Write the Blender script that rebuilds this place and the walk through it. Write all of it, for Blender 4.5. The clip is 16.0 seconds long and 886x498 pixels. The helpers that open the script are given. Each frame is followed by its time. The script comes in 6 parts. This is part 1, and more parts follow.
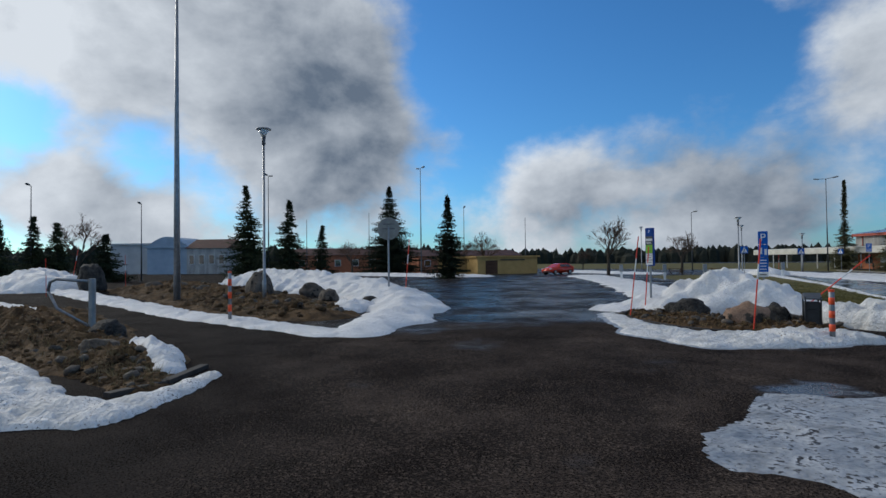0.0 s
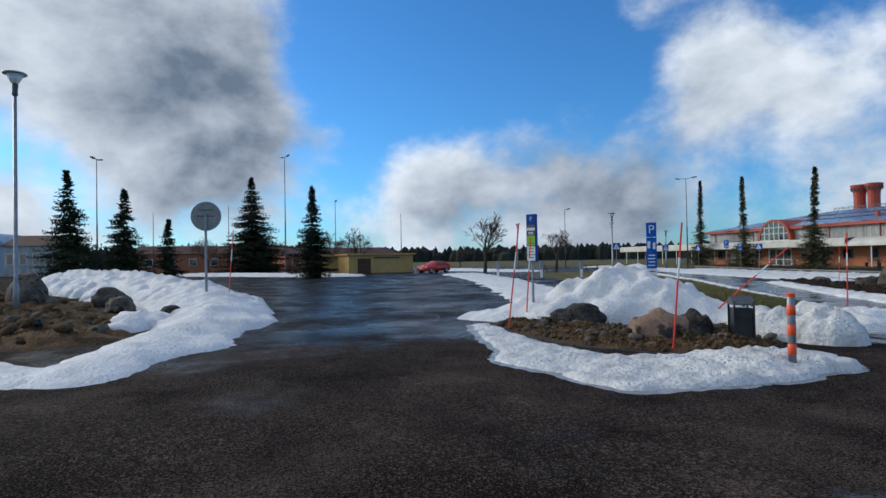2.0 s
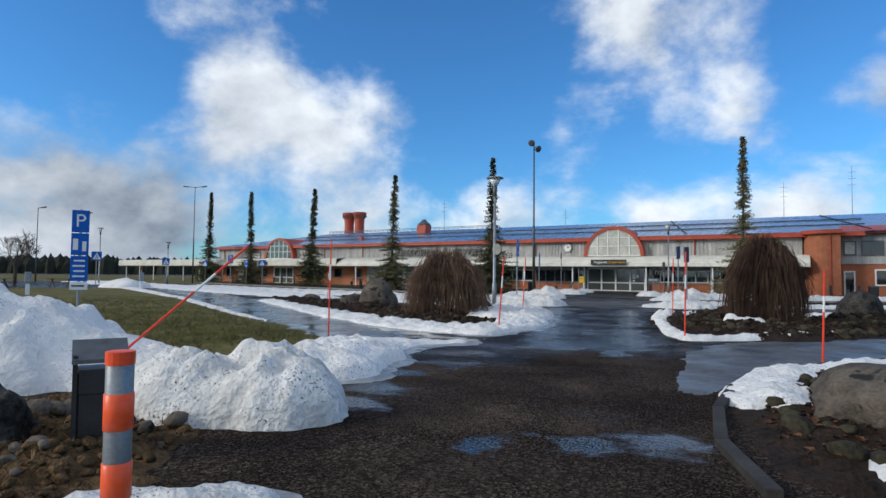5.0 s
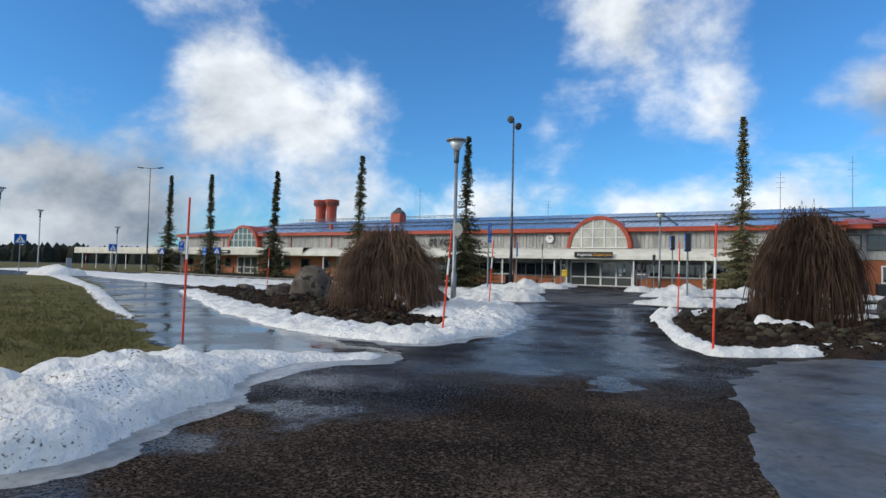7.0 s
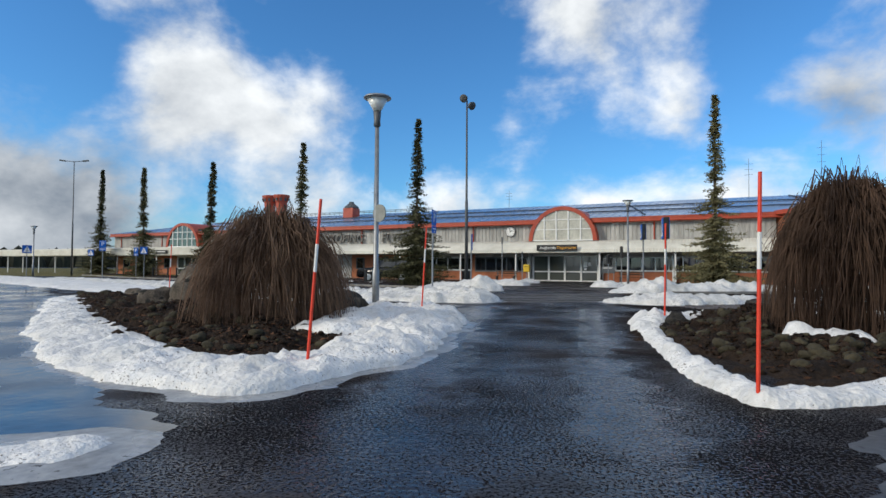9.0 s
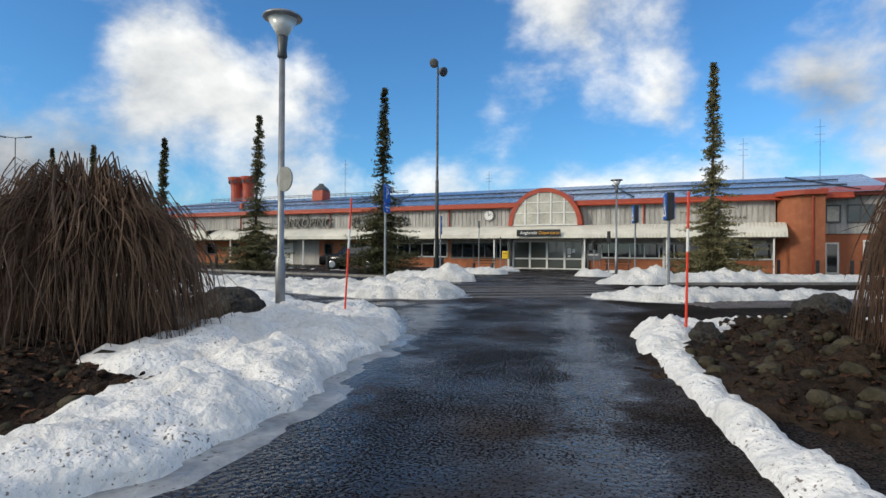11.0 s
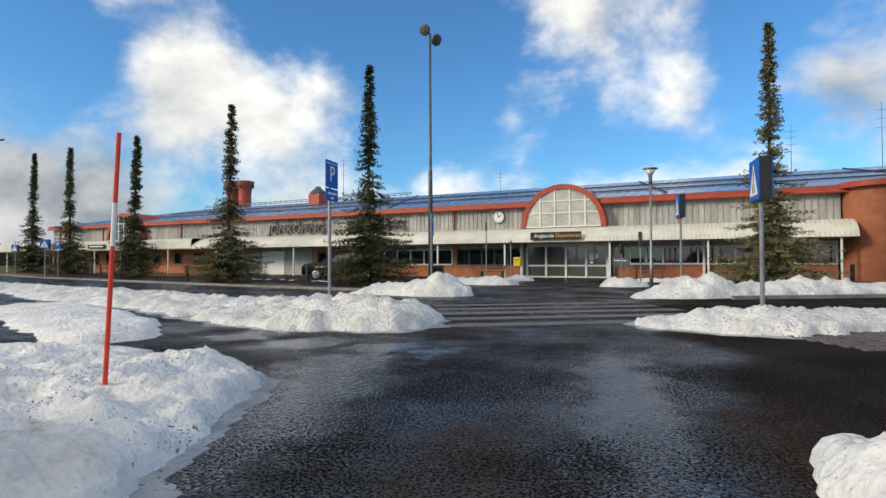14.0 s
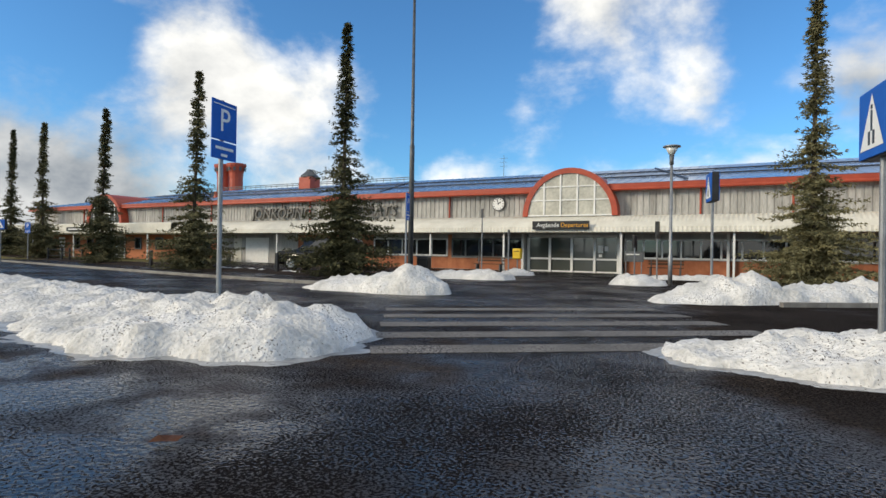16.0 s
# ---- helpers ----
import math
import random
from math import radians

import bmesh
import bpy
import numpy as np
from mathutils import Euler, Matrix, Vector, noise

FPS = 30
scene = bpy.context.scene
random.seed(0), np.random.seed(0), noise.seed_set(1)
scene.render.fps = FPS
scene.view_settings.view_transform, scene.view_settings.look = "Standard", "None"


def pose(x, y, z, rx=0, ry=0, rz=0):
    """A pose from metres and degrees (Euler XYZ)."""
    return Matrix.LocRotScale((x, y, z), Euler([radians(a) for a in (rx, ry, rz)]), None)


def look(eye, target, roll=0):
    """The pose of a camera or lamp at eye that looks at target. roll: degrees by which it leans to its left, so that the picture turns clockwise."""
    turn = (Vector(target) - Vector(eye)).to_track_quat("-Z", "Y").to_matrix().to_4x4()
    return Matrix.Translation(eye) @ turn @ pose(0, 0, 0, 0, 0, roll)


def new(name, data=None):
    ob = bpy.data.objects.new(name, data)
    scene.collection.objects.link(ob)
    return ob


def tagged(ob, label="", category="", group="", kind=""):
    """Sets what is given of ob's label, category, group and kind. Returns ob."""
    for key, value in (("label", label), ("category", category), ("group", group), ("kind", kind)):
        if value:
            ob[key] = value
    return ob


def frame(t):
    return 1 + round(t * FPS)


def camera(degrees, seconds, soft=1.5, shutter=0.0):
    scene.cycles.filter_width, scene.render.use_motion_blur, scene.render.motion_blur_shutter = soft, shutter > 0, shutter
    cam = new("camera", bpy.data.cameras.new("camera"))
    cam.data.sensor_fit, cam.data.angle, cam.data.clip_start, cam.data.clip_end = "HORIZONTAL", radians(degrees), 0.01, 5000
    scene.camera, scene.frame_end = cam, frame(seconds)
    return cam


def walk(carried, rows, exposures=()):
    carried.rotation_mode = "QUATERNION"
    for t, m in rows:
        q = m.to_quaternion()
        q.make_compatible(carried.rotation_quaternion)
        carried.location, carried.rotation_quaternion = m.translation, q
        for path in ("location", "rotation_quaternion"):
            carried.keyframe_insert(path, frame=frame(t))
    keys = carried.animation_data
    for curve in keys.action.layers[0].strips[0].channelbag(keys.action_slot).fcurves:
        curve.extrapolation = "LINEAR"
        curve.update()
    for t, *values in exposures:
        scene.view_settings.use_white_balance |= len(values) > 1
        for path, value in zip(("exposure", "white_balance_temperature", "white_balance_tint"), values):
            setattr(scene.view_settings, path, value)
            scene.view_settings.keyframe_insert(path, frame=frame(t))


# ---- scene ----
cam = camera(75.0, 16.0)
PATH = [
    (0, (5.426, 2.15, 1.819), (3.461, 2.522, 1.863), -0.7),
    (0.5, (4.177, 2.654, 1.802), (2.244, 3.169, 1.827), -2.5),
    (1, (2.98, 3.191, 1.779), (1.053, 3.727, 1.794), -2.1),
    (1.5, (1.826, 3.829, 1.757), (-0.077, 4.444, 1.774), -2.5),
    (2, (0.759, 4.642, 1.725), (-1.09, 5.405, 1.758), -1.0),
    (2.5, (-0.164, 5.606, 1.69), (-1.898, 6.601, 1.758), -0.7),
    (3, (-0.968, 6.624, 1.625), (-2.522, 7.88, 1.716), -0.6),
    (3.5, (-1.641, 7.629, 1.549), (-2.969, 9.121, 1.645), -0.4),
    (4, (-2.165, 8.622, 1.492), (-3.308, 10.261, 1.567), 0.0),
    (4.5, (-2.587, 9.662, 1.467), (-3.563, 11.405, 1.551), 0.5),
    (5, (-2.912, 10.767, 1.469), (-3.675, 12.614, 1.556), 0.6),
    (7.5, (-3.686, 16.557, 1.193), (-4.383, 18.43, 1.257), 1.4),
    (8, (-3.792, 17.623, 1.178), (-4.45, 19.51, 1.24), 1.1),
    (10.5, (-4.158, 22.511, 1.232), (-4.728, 24.428, 1.265), 0.1),
    (11, (-4.239, 23.528, 1.224), (-4.789, 25.451, 1.237), 0.4),
    (11.5, (-4.295, 24.566, 1.218), (-4.81, 26.498, 1.245), 0.6),
    (12, (-4.362, 25.565, 1.215), (-4.912, 27.487, 1.258), 0.6),
    (12.5, (-4.418, 26.514, 1.206), (-4.981, 28.433, 1.256), 0.7),
    (13, (-4.528, 27.418, 1.195), (-5.111, 29.33, 1.245), 0.7),
    (13.5, (-4.631, 28.281, 1.18), (-5.218, 30.192, 1.238), -0.0),
    (14, (-4.803, 29.202, 1.167), (-5.413, 31.106, 1.208), -0.2),
    (14.5, (-4.911, 30.195, 1.159), (-5.493, 32.108, 1.209), -1.1),
    (15, (-4.971, 31.193, 1.156), (-5.553, 33.106, 1.165), 1.2),
    (15.5, (-4.991, 32.176, 1.149), (-5.569, 34.091, 1.18), -0.6),
    (16, (-4.977, 33.144, 1.139), (-5.618, 35.039, 1.148), 0.9),
]
EXPOSURE = [(0, -0.30, 5750, 9), (2.5, 0.03, 5600, 9), (4.5, 0.12, 5750, 9), (8, 0.2, 6000, 9), (12, 0.28, 6450, 9), (16, 0.40, 6600, 9)]
walk(cam, [(t, look(eye, target, roll)) for t, eye, target, roll in PATH], EXPOSURE)

from mathutils.bvhtree import BVHTree

# ---- clouds: azimuth, elevation, tightness, weight ----
CLOUDS = [
    (200, 25, 30, 0.58), (187, 22, 50, 0.52), (180, 16, 100, 0.40), (177, 10, 170, 0.32), (185, 10, 170, 0.24), (203, 7, 300, 0.40), (196, 5, 340, 0.34),
    (156, 8, 190, 0.38), (149, 8, 220, 0.38), (142, 5, 190, 0.34), (160, 4, 260, 0.28), (169, 11, 700, 0.16),
    (130, 17, 280, 0.38), (125, 14, 300, 0.38), (120, 15, 420, 0.26), (134, 11, 320, 0.22), (117, 11, 600, 0.14),
    (118, 6, 260, 0.30), (105, 5, 260, 0.34), (92, 5, 260, 0.33), (80, 5, 240, 0.32), (68, 6, 220, 0.28),
    (90, 19, 200, 0.25), (85, 14, 420, 0.19), (96, 23, 380, 0.18), (73, 13, 320, 0.22), (64, 16, 200, 0.24), (101, 15, 1600, 0.15), (99, 22, 120, 0.10),
    # the last four are unseen clouds, added to make the sky's light more neutral
    (205, 12, 500, -0.42), (197, 9, 500, -0.38), (190, 6, 700, -0.22), (165, 20, 100, -0.30), (150, 21, 120, -0.28), (109, 20, 160, -0.20), (78, 20, 300, -0.10), (60, 60, 6, 0.28), (250, 30, 6, 0.40), (310, 30, 5, 0.38), (200, 75, 5, 0.30),
]
GLOOM = [(186, 18, 40, 0.36), (179, 12, 100, 0.30), (176, 19, 120, 0.20), (173, 7, 220, 0.16), (200, 6, 300, 0.22), (147, 6, 90, 0.50), (139, 5, 160, 0.34), (155, 3, 220, 0.24), (136, 5, 200, 0.14), (208, 21, 60, -0.30), (154, 11, 400, -0.14), (128, 19, 200, -0.05), (122, 11, 200, 0.12), (73, 13, 200, 0.32), (64, 15, 160, 0.22), (100, 8, 60, -0.08)]
SKY_TINT = (0.50, 0.90, 1.20, 1)

# ---- world, sun, exposure ----
SUN_AZ, SUN_EL = radians(218), radians(24)
world = bpy.data.worlds.new("sky")
scene.world = world
world.use_nodes = True
wt = world.node_tree
for n in list(wt.nodes):
    wt.nodes.remove(n)


def wnode(kind, **kw):
    n = wt.nodes.new(kind)
    for k, v in kw.items():
        n.inputs[k.replace("_", " ")].default_value = v
    return n


def wmath(op, a, b=None, clamp=False):
    n = wt.nodes.new("ShaderNodeMath")
    n.operation, n.use_clamp = op, clamp
    for i, v in enumerate((a, b)):
        if v is None:
            continue
        if isinstance(v, (int, float)):
            n.inputs[i].default_value = v
        else:
            wt.links.new(v, n.inputs[i])
    return n.outputs[0]


sky = wt.nodes.new("ShaderNodeTexSky")
sky.sky_type, sky.sun_disc = "NISHITA", False
sky.sun_elevation, sky.sun_rotation = SUN_EL, radians(90) - SUN_AZ
sky.air_density, sky.dust_density, sky.ozone_density = 1.0, 0.4, 2.5
tc = wt.nodes.new("ShaderNodeTexCoord")
sep = wt.nodes.new("ShaderNodeSeparateXYZ")
wt.links.new(tc.outputs["Generated"], sep.inputs[0])
flat = wt.nodes.new("ShaderNodeCombineXYZ")
wt.links.new(sep.outputs[0], flat.inputs[0])
wt.links.new(sep.outputs[1], flat.inputs[1])
wt.links.new(wmath("MULTIPLY", sep.outputs[2], 1.45), flat.inputs[2])
puff = wnode("ShaderNodeTexNoise", Scale=5.2, Detail=11.0, Roughness=0.57, Distortion=0.12)
wt.links.new(flat.outputs[0], puff.inputs["Vector"])
tone = wnode("ShaderNodeTexNoise", Scale=5.2, Detail=9.0, Roughness=0.55, Distortion=0.12)
shift = wt.nodes.new("ShaderNodeVectorMath")
shift.inputs[1].default_value = (math.cos(SUN_AZ) * 0.035, math.sin(SUN_AZ) * 0.035, 0.06)
wt.links.new(flat.outputs[0], shift.inputs[0])
wt.links.new(shift.outputs[0], tone.inputs["Vector"])


def cloud_mass(az, el, tight, gain):
    """A soft cluster of cloud round one direction of the sky."""
    d = wt.nodes.new("ShaderNodeVectorMath")
    d.operation = "DOT_PRODUCT"
    a, e = radians(az), radians(el)
    d.inputs[1].default_value = (math.cos(a) * math.cos(e), math.sin(a) * math.cos(e), math.sin(e))
    nrm = wt.nodes.new("ShaderNodeVectorMath")
    nrm.operation = "NORMALIZE"
    wt.links.new(tc.outputs["Generated"], nrm.inputs[0])
    wt.links.new(nrm.outputs[0], d.inputs[0])
    return wmath("MULTIPLY", wmath("POWER", wmath("MAXIMUM", d.outputs["Value"], 0.0), tight), gain)


mass = None
for az, el, tight, gain in CLOUDS:
    m = cloud_mass(az, el, tight, gain)
    mass = m if mass is None else wmath("ADD", mass, m)
dens = wmath("ADD", wmath("MULTIPLY", wmath("SUBTRACT", puff.outputs["Fac"], 0.5), 1.25), mass)
low = wmath("MULTIPLY", wmath("SUBTRACT", 0.17, sep.outputs[2]), 1.1, True)
dens = wmath("ADD", dens, low)
cover = wt.nodes.new("ShaderNodeMapRange")
cover.interpolation_type = "SMOOTHSTEP"
cover.inputs[1].default_value, cover.inputs[2].default_value = 0.07, 0.47
wt.links.new(dens, cover.inputs[0])
gloom = None
for az, el, tight, gain in GLOOM:
    m = cloud_mass(az, el, tight, gain)
    gloom = m if gloom is None else wmath("ADD", gloom, m)
ramp = wt.nodes.new("ShaderNodeValToRGB")
ramp.color_ramp.elements[0].position, ramp.color_ramp.elements[0].color = 0.24, (8.2, 8.1, 7.8, 1)
ramp.color_ramp.elements[1].position, ramp.color_ramp.elements[1].color = 1.0, (1.5, 1.8, 2.2, 1)
lee = wmath("MULTIPLY", wmath("SUBTRACT", tone.outputs["Fac"], puff.outputs["Fac"]), 1.1)
thick = wmath("MULTIPLY", wmath("SUBTRACT", tone.outputs["Fac"], 0.5), 0.65)
shade = wmath("ADD", wmath("ADD", lee, thick), 0.52)
wt.links.new(wmath("MULTIPLY", wmath("ADD", shade, gloom), 0.76), ramp.inputs[0])
tint = wt.nodes.new("ShaderNodeMix")
tint.data_type, tint.blend_type = "RGBA", "MULTIPLY"
tint.inputs["Factor"].default_value = 1.0
tint.inputs["B"].default_value = SKY_TINT
wt.links.new(sky.outputs[0], tint.inputs["A"])
blend = wt.nodes.new("ShaderNodeMix")
blend.data_type = "RGBA"
wt.links.new(cover.outputs[0], blend.inputs["Factor"])
wt.links.new(tint.outputs["Result"], blend.inputs["A"])
wt.links.new(ramp.outputs[0], blend.inputs["B"])
bg = wnode("ShaderNodeBackground", Strength=0.112)
wt.links.new(blend.outputs["Result"], bg.inputs[0])
wout = wt.nodes.new("ShaderNodeOutputWorld")
wt.links.new(bg.outputs[0], wout.inputs[0])

sun = new("sun", bpy.data.lights.new("sun", "SUN"))
sun.data.energy, sun.data.angle, sun.data.color = 2.0, radians(14), (1.0, 0.87, 0.68)
sun.matrix_world = look((0, 0, 60), (-math.cos(SUN_AZ) * math.cos(SUN_EL), -math.sin(SUN_AZ) * math.cos(SUN_EL), 60 - math.sin(SUN_EL)))


# ---- materials ----
def material(name, dark, light, scale=3.0, fine=40.0, rough=0.8, rough_to=None, bump=0.2, dist=0.02, metal=0.0, spots=None, spot_scale=30.0, spot_at=0.62, stretch=(1, 1, 1), vary=0.0):
    """Two colours mixed by broad and fine noise, with optional specks, relief and a change from object to object."""
    m = bpy.data.materials.new(name)
    m.use_nodes = True
    t = m.node_tree
    b = t.nodes["Principled BSDF"]
    co = t.nodes.new("ShaderNodeTexCoord")
    mp = t.nodes.new("ShaderNodeMapping")
    mp.inputs["Scale"].default_value = stretch
    t.links.new(co.outputs["Object"], mp.inputs["Vector"])

    def noise_at(s, detail=4.0):
        n = t.nodes.new("ShaderNodeTexNoise")
        n.inputs["Scale"].default_value, n.inputs["Detail"].default_value = s, detail
        t.links.new(mp.outputs[0], n.inputs["Vector"])
        return n.outputs["Fac"]

    def calc(op, a, c):
        n = t.nodes.new("ShaderNodeMath")
        n.operation = op
        for i, v in enumerate((a, c)):
            if isinstance(v, (int, float)):
                n.inputs[i].default_value = v
            else:
                t.links.new(v, n.inputs[i])
        return n.outputs[0]

    big, small = noise_at(scale), noise_at(fine, 3.0)
    fac = calc("ADD", calc("MULTIPLY", big, 0.65), calc("MULTIPLY", small, 0.35))
    if vary:
        info = t.nodes.new("ShaderNodeObjectInfo")
        fac = calc("ADD", fac, calc("MULTIPLY", calc("SUBTRACT", info.outputs["Random"], 0.5), vary))
    r = t.nodes.new("ShaderNodeValToRGB")
    r.color_ramp.elements[0].position, r.color_ramp.elements[0].color = 0.34, (*dark, 1)
    r.color_ramp.elements[1].position, r.color_ramp.elements[1].color = 0.66, (*light, 1)
    t.links.new(fac, r.inputs[0])
    col = r.outputs[0]
    if spots:
        s = t.nodes.new("ShaderNodeMapRange")
        s.inputs[1].default_value, s.inputs[2].default_value = spot_at, spot_at + 0.05
        t.links.new(calc("ADD", calc("MULTIPLY", noise_at(spot_scale, 3.0), 0.7), calc("MULTIPLY", big, 0.3)), s.inputs[0])
        x = t.nodes.new("ShaderNodeMix")
        x.data_type = "RGBA"
        x.inputs["B"].default_value = (*spots, 1)
        t.links.new(s.outputs[0], x.inputs["Factor"])
        t.links.new(col, x.inputs["A"])
        col = x.outputs["Result"]
    t.links.new(col, b.inputs["Base Color"])
    b.inputs["Metallic"].default_value = metal
    b.inputs["Specular IOR Level"].default_value = 0.2 if rough > 0.55 and rough_to is None else 0.4
    if rough_to is None:
        b.inputs["Roughness"].default_value = rough
    else:
        q = t.nodes.new("ShaderNodeMapRange")
        q.inputs[1].default_value, q.inputs[2].default_value = 0.4, 0.6
        q.inputs[3].default_value, q.inputs[4].default_value = rough, rough_to
        t.links.new(noise_at(scale * 0.6, 3.0), q.inputs[0])
        t.links.new(q.outputs[0], b.inputs["Roughness"])
    if bump:
        u = t.nodes.new("ShaderNodeBump")
        u.inputs["Strength"].default_value, u.inputs["Distance"].default_value = bump, dist
        t.links.new(small, u.inputs["Height"])
        t.links.new(u.outputs[0], b.inputs["Normal"])
    return m


HOLLOWS = [(-6.4, 16.5, 0.45), (-6.55, 17.4, 0.6), (-6.7, 18.5, 0.5), (-4.4, 15.8, 0.3), (-3.7, 15.9, 0.3), (-3.1, 16.3, 0.5), (-6.4, 19.7, 0.6), (-6.7, 20.9, 0.7), (-4.9, 22.5, 0.4), (-4.1, 22.2, 0.35), (-10.6, 37.0, 0.8), (-9.2, 36.5, 0.9), (-8.0, 36.4, 0.8), (-7.3, 36.1, 0.5), (-8.0, 34.9, 0.8), (-1.4, 8.6, 0.7)]


def asphalt_material():
    """Dark wet asphalt: loose grit, dry brown stretches, a glossy film and shallow meltwater with grit standing out of it."""
    m = bpy.data.materials.new("wet_asphalt")
    m.use_nodes = True
    t = m.node_tree
    b = t.nodes["Principled BSDF"]
    co = t.nodes.new("ShaderNodeTexCoord")

    def tex(s, d, r=0.5):
        n = t.nodes.new("ShaderNodeTexNoise")
        n.inputs["Scale"].default_value, n.inputs["Detail"].default_value, n.inputs["Roughness"].default_value = s, d, r
        t.links.new(co.outputs["Object"], n.inputs["Vector"])
        return n.outputs["Fac"]

    def span(v, a, z, lo=0.0, hi=1.0):
        n = t.nodes.new("ShaderNodeMapRange")
        for i, k in enumerate((a, z, lo, hi)):
            n.inputs[i + 1].default_value = k
        t.links.new(v, n.inputs[0])
        return n.outputs[0]

    def mix(f, a, c):
        n = t.nodes.new("ShaderNodeMix")
        n.data_type = "RGBA"
        for k, v in (("Factor", f), ("A", a), ("B", c)):
            if isinstance(v, tuple):
                n.inputs[k].default_value = (*v, 1)
            else:
                t.links.new(v, n.inputs[k])
        return n.outputs["Result"]

    def calc(op, a, c):
        n = t.nodes.new("ShaderNodeMath")
        n.operation = op
        for i, v in enumerate((a, c)):
            if isinstance(v, (int, float)):
                n.inputs[i].default_value = v
            else:
                t.links.new(v, n.inputs[i])
        return n.outputs[0]

    def cells(s):
        n = t.nodes.new("ShaderNodeTexVoronoi")
        n.inputs["Scale"].default_value = s
        t.links.new(warp, n.inputs["Vector"])
        return n

    bend = t.nodes.new("ShaderNodeTexNoise")
    bend.inputs["Scale"].default_value = 30.0
    t.links.new(co.outputs["Object"], bend.inputs["Vector"])
    add = t.nodes.new("ShaderNodeVectorMath")
    add.operation = "MULTIPLY_ADD"
    add.inputs[1].default_value = (0.03, 0.03, 0.03)
    t.links.new(bend.outputs["Color"], add.inputs[0])
    t.links.new(co.outputs["Object"], add.inputs[2])
    warp = add.outputs[0]
    fine, slab = cells(50.0), cells(21.0)
    crack = cells(4.6)
    crack.feature = "DISTANCE_TO_EDGE"
    place = t.nodes.new("ShaderNodeSeparateXYZ")
    t.links.new(co.outputs["Object"], place.inputs[0])
    # meltwater lies on the walk to the terminal and on the turning circle; the stretch at the start is drier
    along = calc("SUBTRACT", place.outputs[1], calc("MULTIPLY", place.outputs[0], 0.5))
    walkway = span(along, 22.4, 24.2, 0.0, 0.27)
    circle = span(place.outputs[0], -8.5, -11.5, 0.0, 0.27)
    # shade painted dark into the verge by the cobbles; the start's edge darkened too
    darkened = calc("MAXIMUM", calc("MULTIPLY", span(calc("ADD", place.outputs[0], tex(0.7, 4.0)), -3.9, -2.9), span(place.outputs[1], 25.0, 31.0)), span(place.outputs[1], 2.4, 0.2))
    moist = calc("ADD", calc("SUBTRACT", calc("MAXIMUM", walkway, circle), 0.16), calc("MULTIPLY", darkened, -0.3))
    # water standing along both edges of the walk and in hollows: x, y, radius
    level = t.nodes.new("ShaderNodeCombineXYZ")
    t.links.new(place.outputs[0], level.inputs[0])
    t.links.new(place.outputs[1], level.inputs[1])
    ragged = calc("MULTIPLY", calc("SUBTRACT", tex(1.6, 5.0, 0.62), 0.5), 1.5)

    def edge_water(slope, at, half):
        off = calc("ABSOLUTE", calc("ADD", calc("ADD", place.outputs[0], calc("MULTIPLY", place.outputs[1], slope)), at), 0.0)
        return calc("MULTIPLY", span(calc("ADD", off, ragged), half, half * 0.35), calc("MULTIPLY", span(place.outputs[1], 21.0, 24.0), span(place.outputs[1], 38.0, 36.0)))

    flood = calc("MAXIMUM", edge_water(0.17, 1.75, 0.62), edge_water(0.09, 1.75, 0.42))
    for px, py, pr in HOLLOWS:
        d = t.nodes.new("ShaderNodeVectorMath")
        d.operation = "DISTANCE"
        t.links.new(level.outputs[0], d.inputs[0])
        d.inputs[1].default_value = (px, py, 0)
        flood = calc("MAXIMUM", flood, span(calc("ADD", d.outputs["Value"], calc("MULTIPLY", ragged, 1.3)), pr, pr * 0.4))
    wet = calc("MAXIMUM", span(calc("ADD", tex(0.33, 6.0, 0.62), moist), 0.43, 0.60), flood)
    crowd = calc("SUBTRACT", span(tex(0.55, 5.0, 0.6), 0.36, 0.62, -0.02, 0.085), calc("ADD", calc("MULTIPLY", flood, 0.085), span(wet, 0.0, 1.0, 0.045, 0.0)))
    chip = calc("MAXIMUM", span(calc("ADD", tex(47.0, 2.0, 0.6), crowd), 0.52, 0.555), span(calc("ADD", tex(27.0, 4.0, 0.7), crowd), 0.60, 0.63))
    base = mix(span(tex(0.8, 7.0, 0.65), 0.35, 0.65), (0.056, 0.041, 0.032), (0.145, 0.108, 0.082))
    base = mix(span(fine.outputs["Color"], 0.2, 0.8, 0.0, 0.85), base, (0.014, 0.011, 0.010))
    base = mix(span(tex(62.0, 2.0), 0.58, 0.68, 0.0, 0.5), base, (0.16, 0.135, 0.11))
    film = mix(span(tex(0.6, 6.0), 0.38, 0.66), (0.012, 0.0105, 0.0105), (0.032, 0.027, 0.026))
    base = mix(calc("MULTIPLY", span(slab.outputs["Distance"], 0.42, 0.56), span(tex(0.5, 4.0), 0.38, 0.5, 0.15, 0.7)), base, (0.014, 0.011, 0.009))
    base = mix(calc("MULTIPLY", span(crack.outputs["Distance"], 0.045, 0.01), span(tex(0.45, 4.0), 0.44, 0.56, 0.0, 0.8)), base, (0.012, 0.0095, 0.008))
    base = mix(calc("MULTIPLY", darkened, 0.85), base, (0.020, 0.0165, 0.0145))
    base = mix(wet, base, film)
    base = mix(chip, base, (0.009, 0.0072, 0.007))
    t.links.new(base, b.inputs["Base Color"])
    t.links.new(calc("MAXIMUM", calc("SUBTRACT", span(wet, 0.0, 1.0, 0.95, 0.26), calc("MULTIPLY", flood, 0.17)), calc("MULTIPLY", chip, 0.85)), b.inputs["Roughness"])
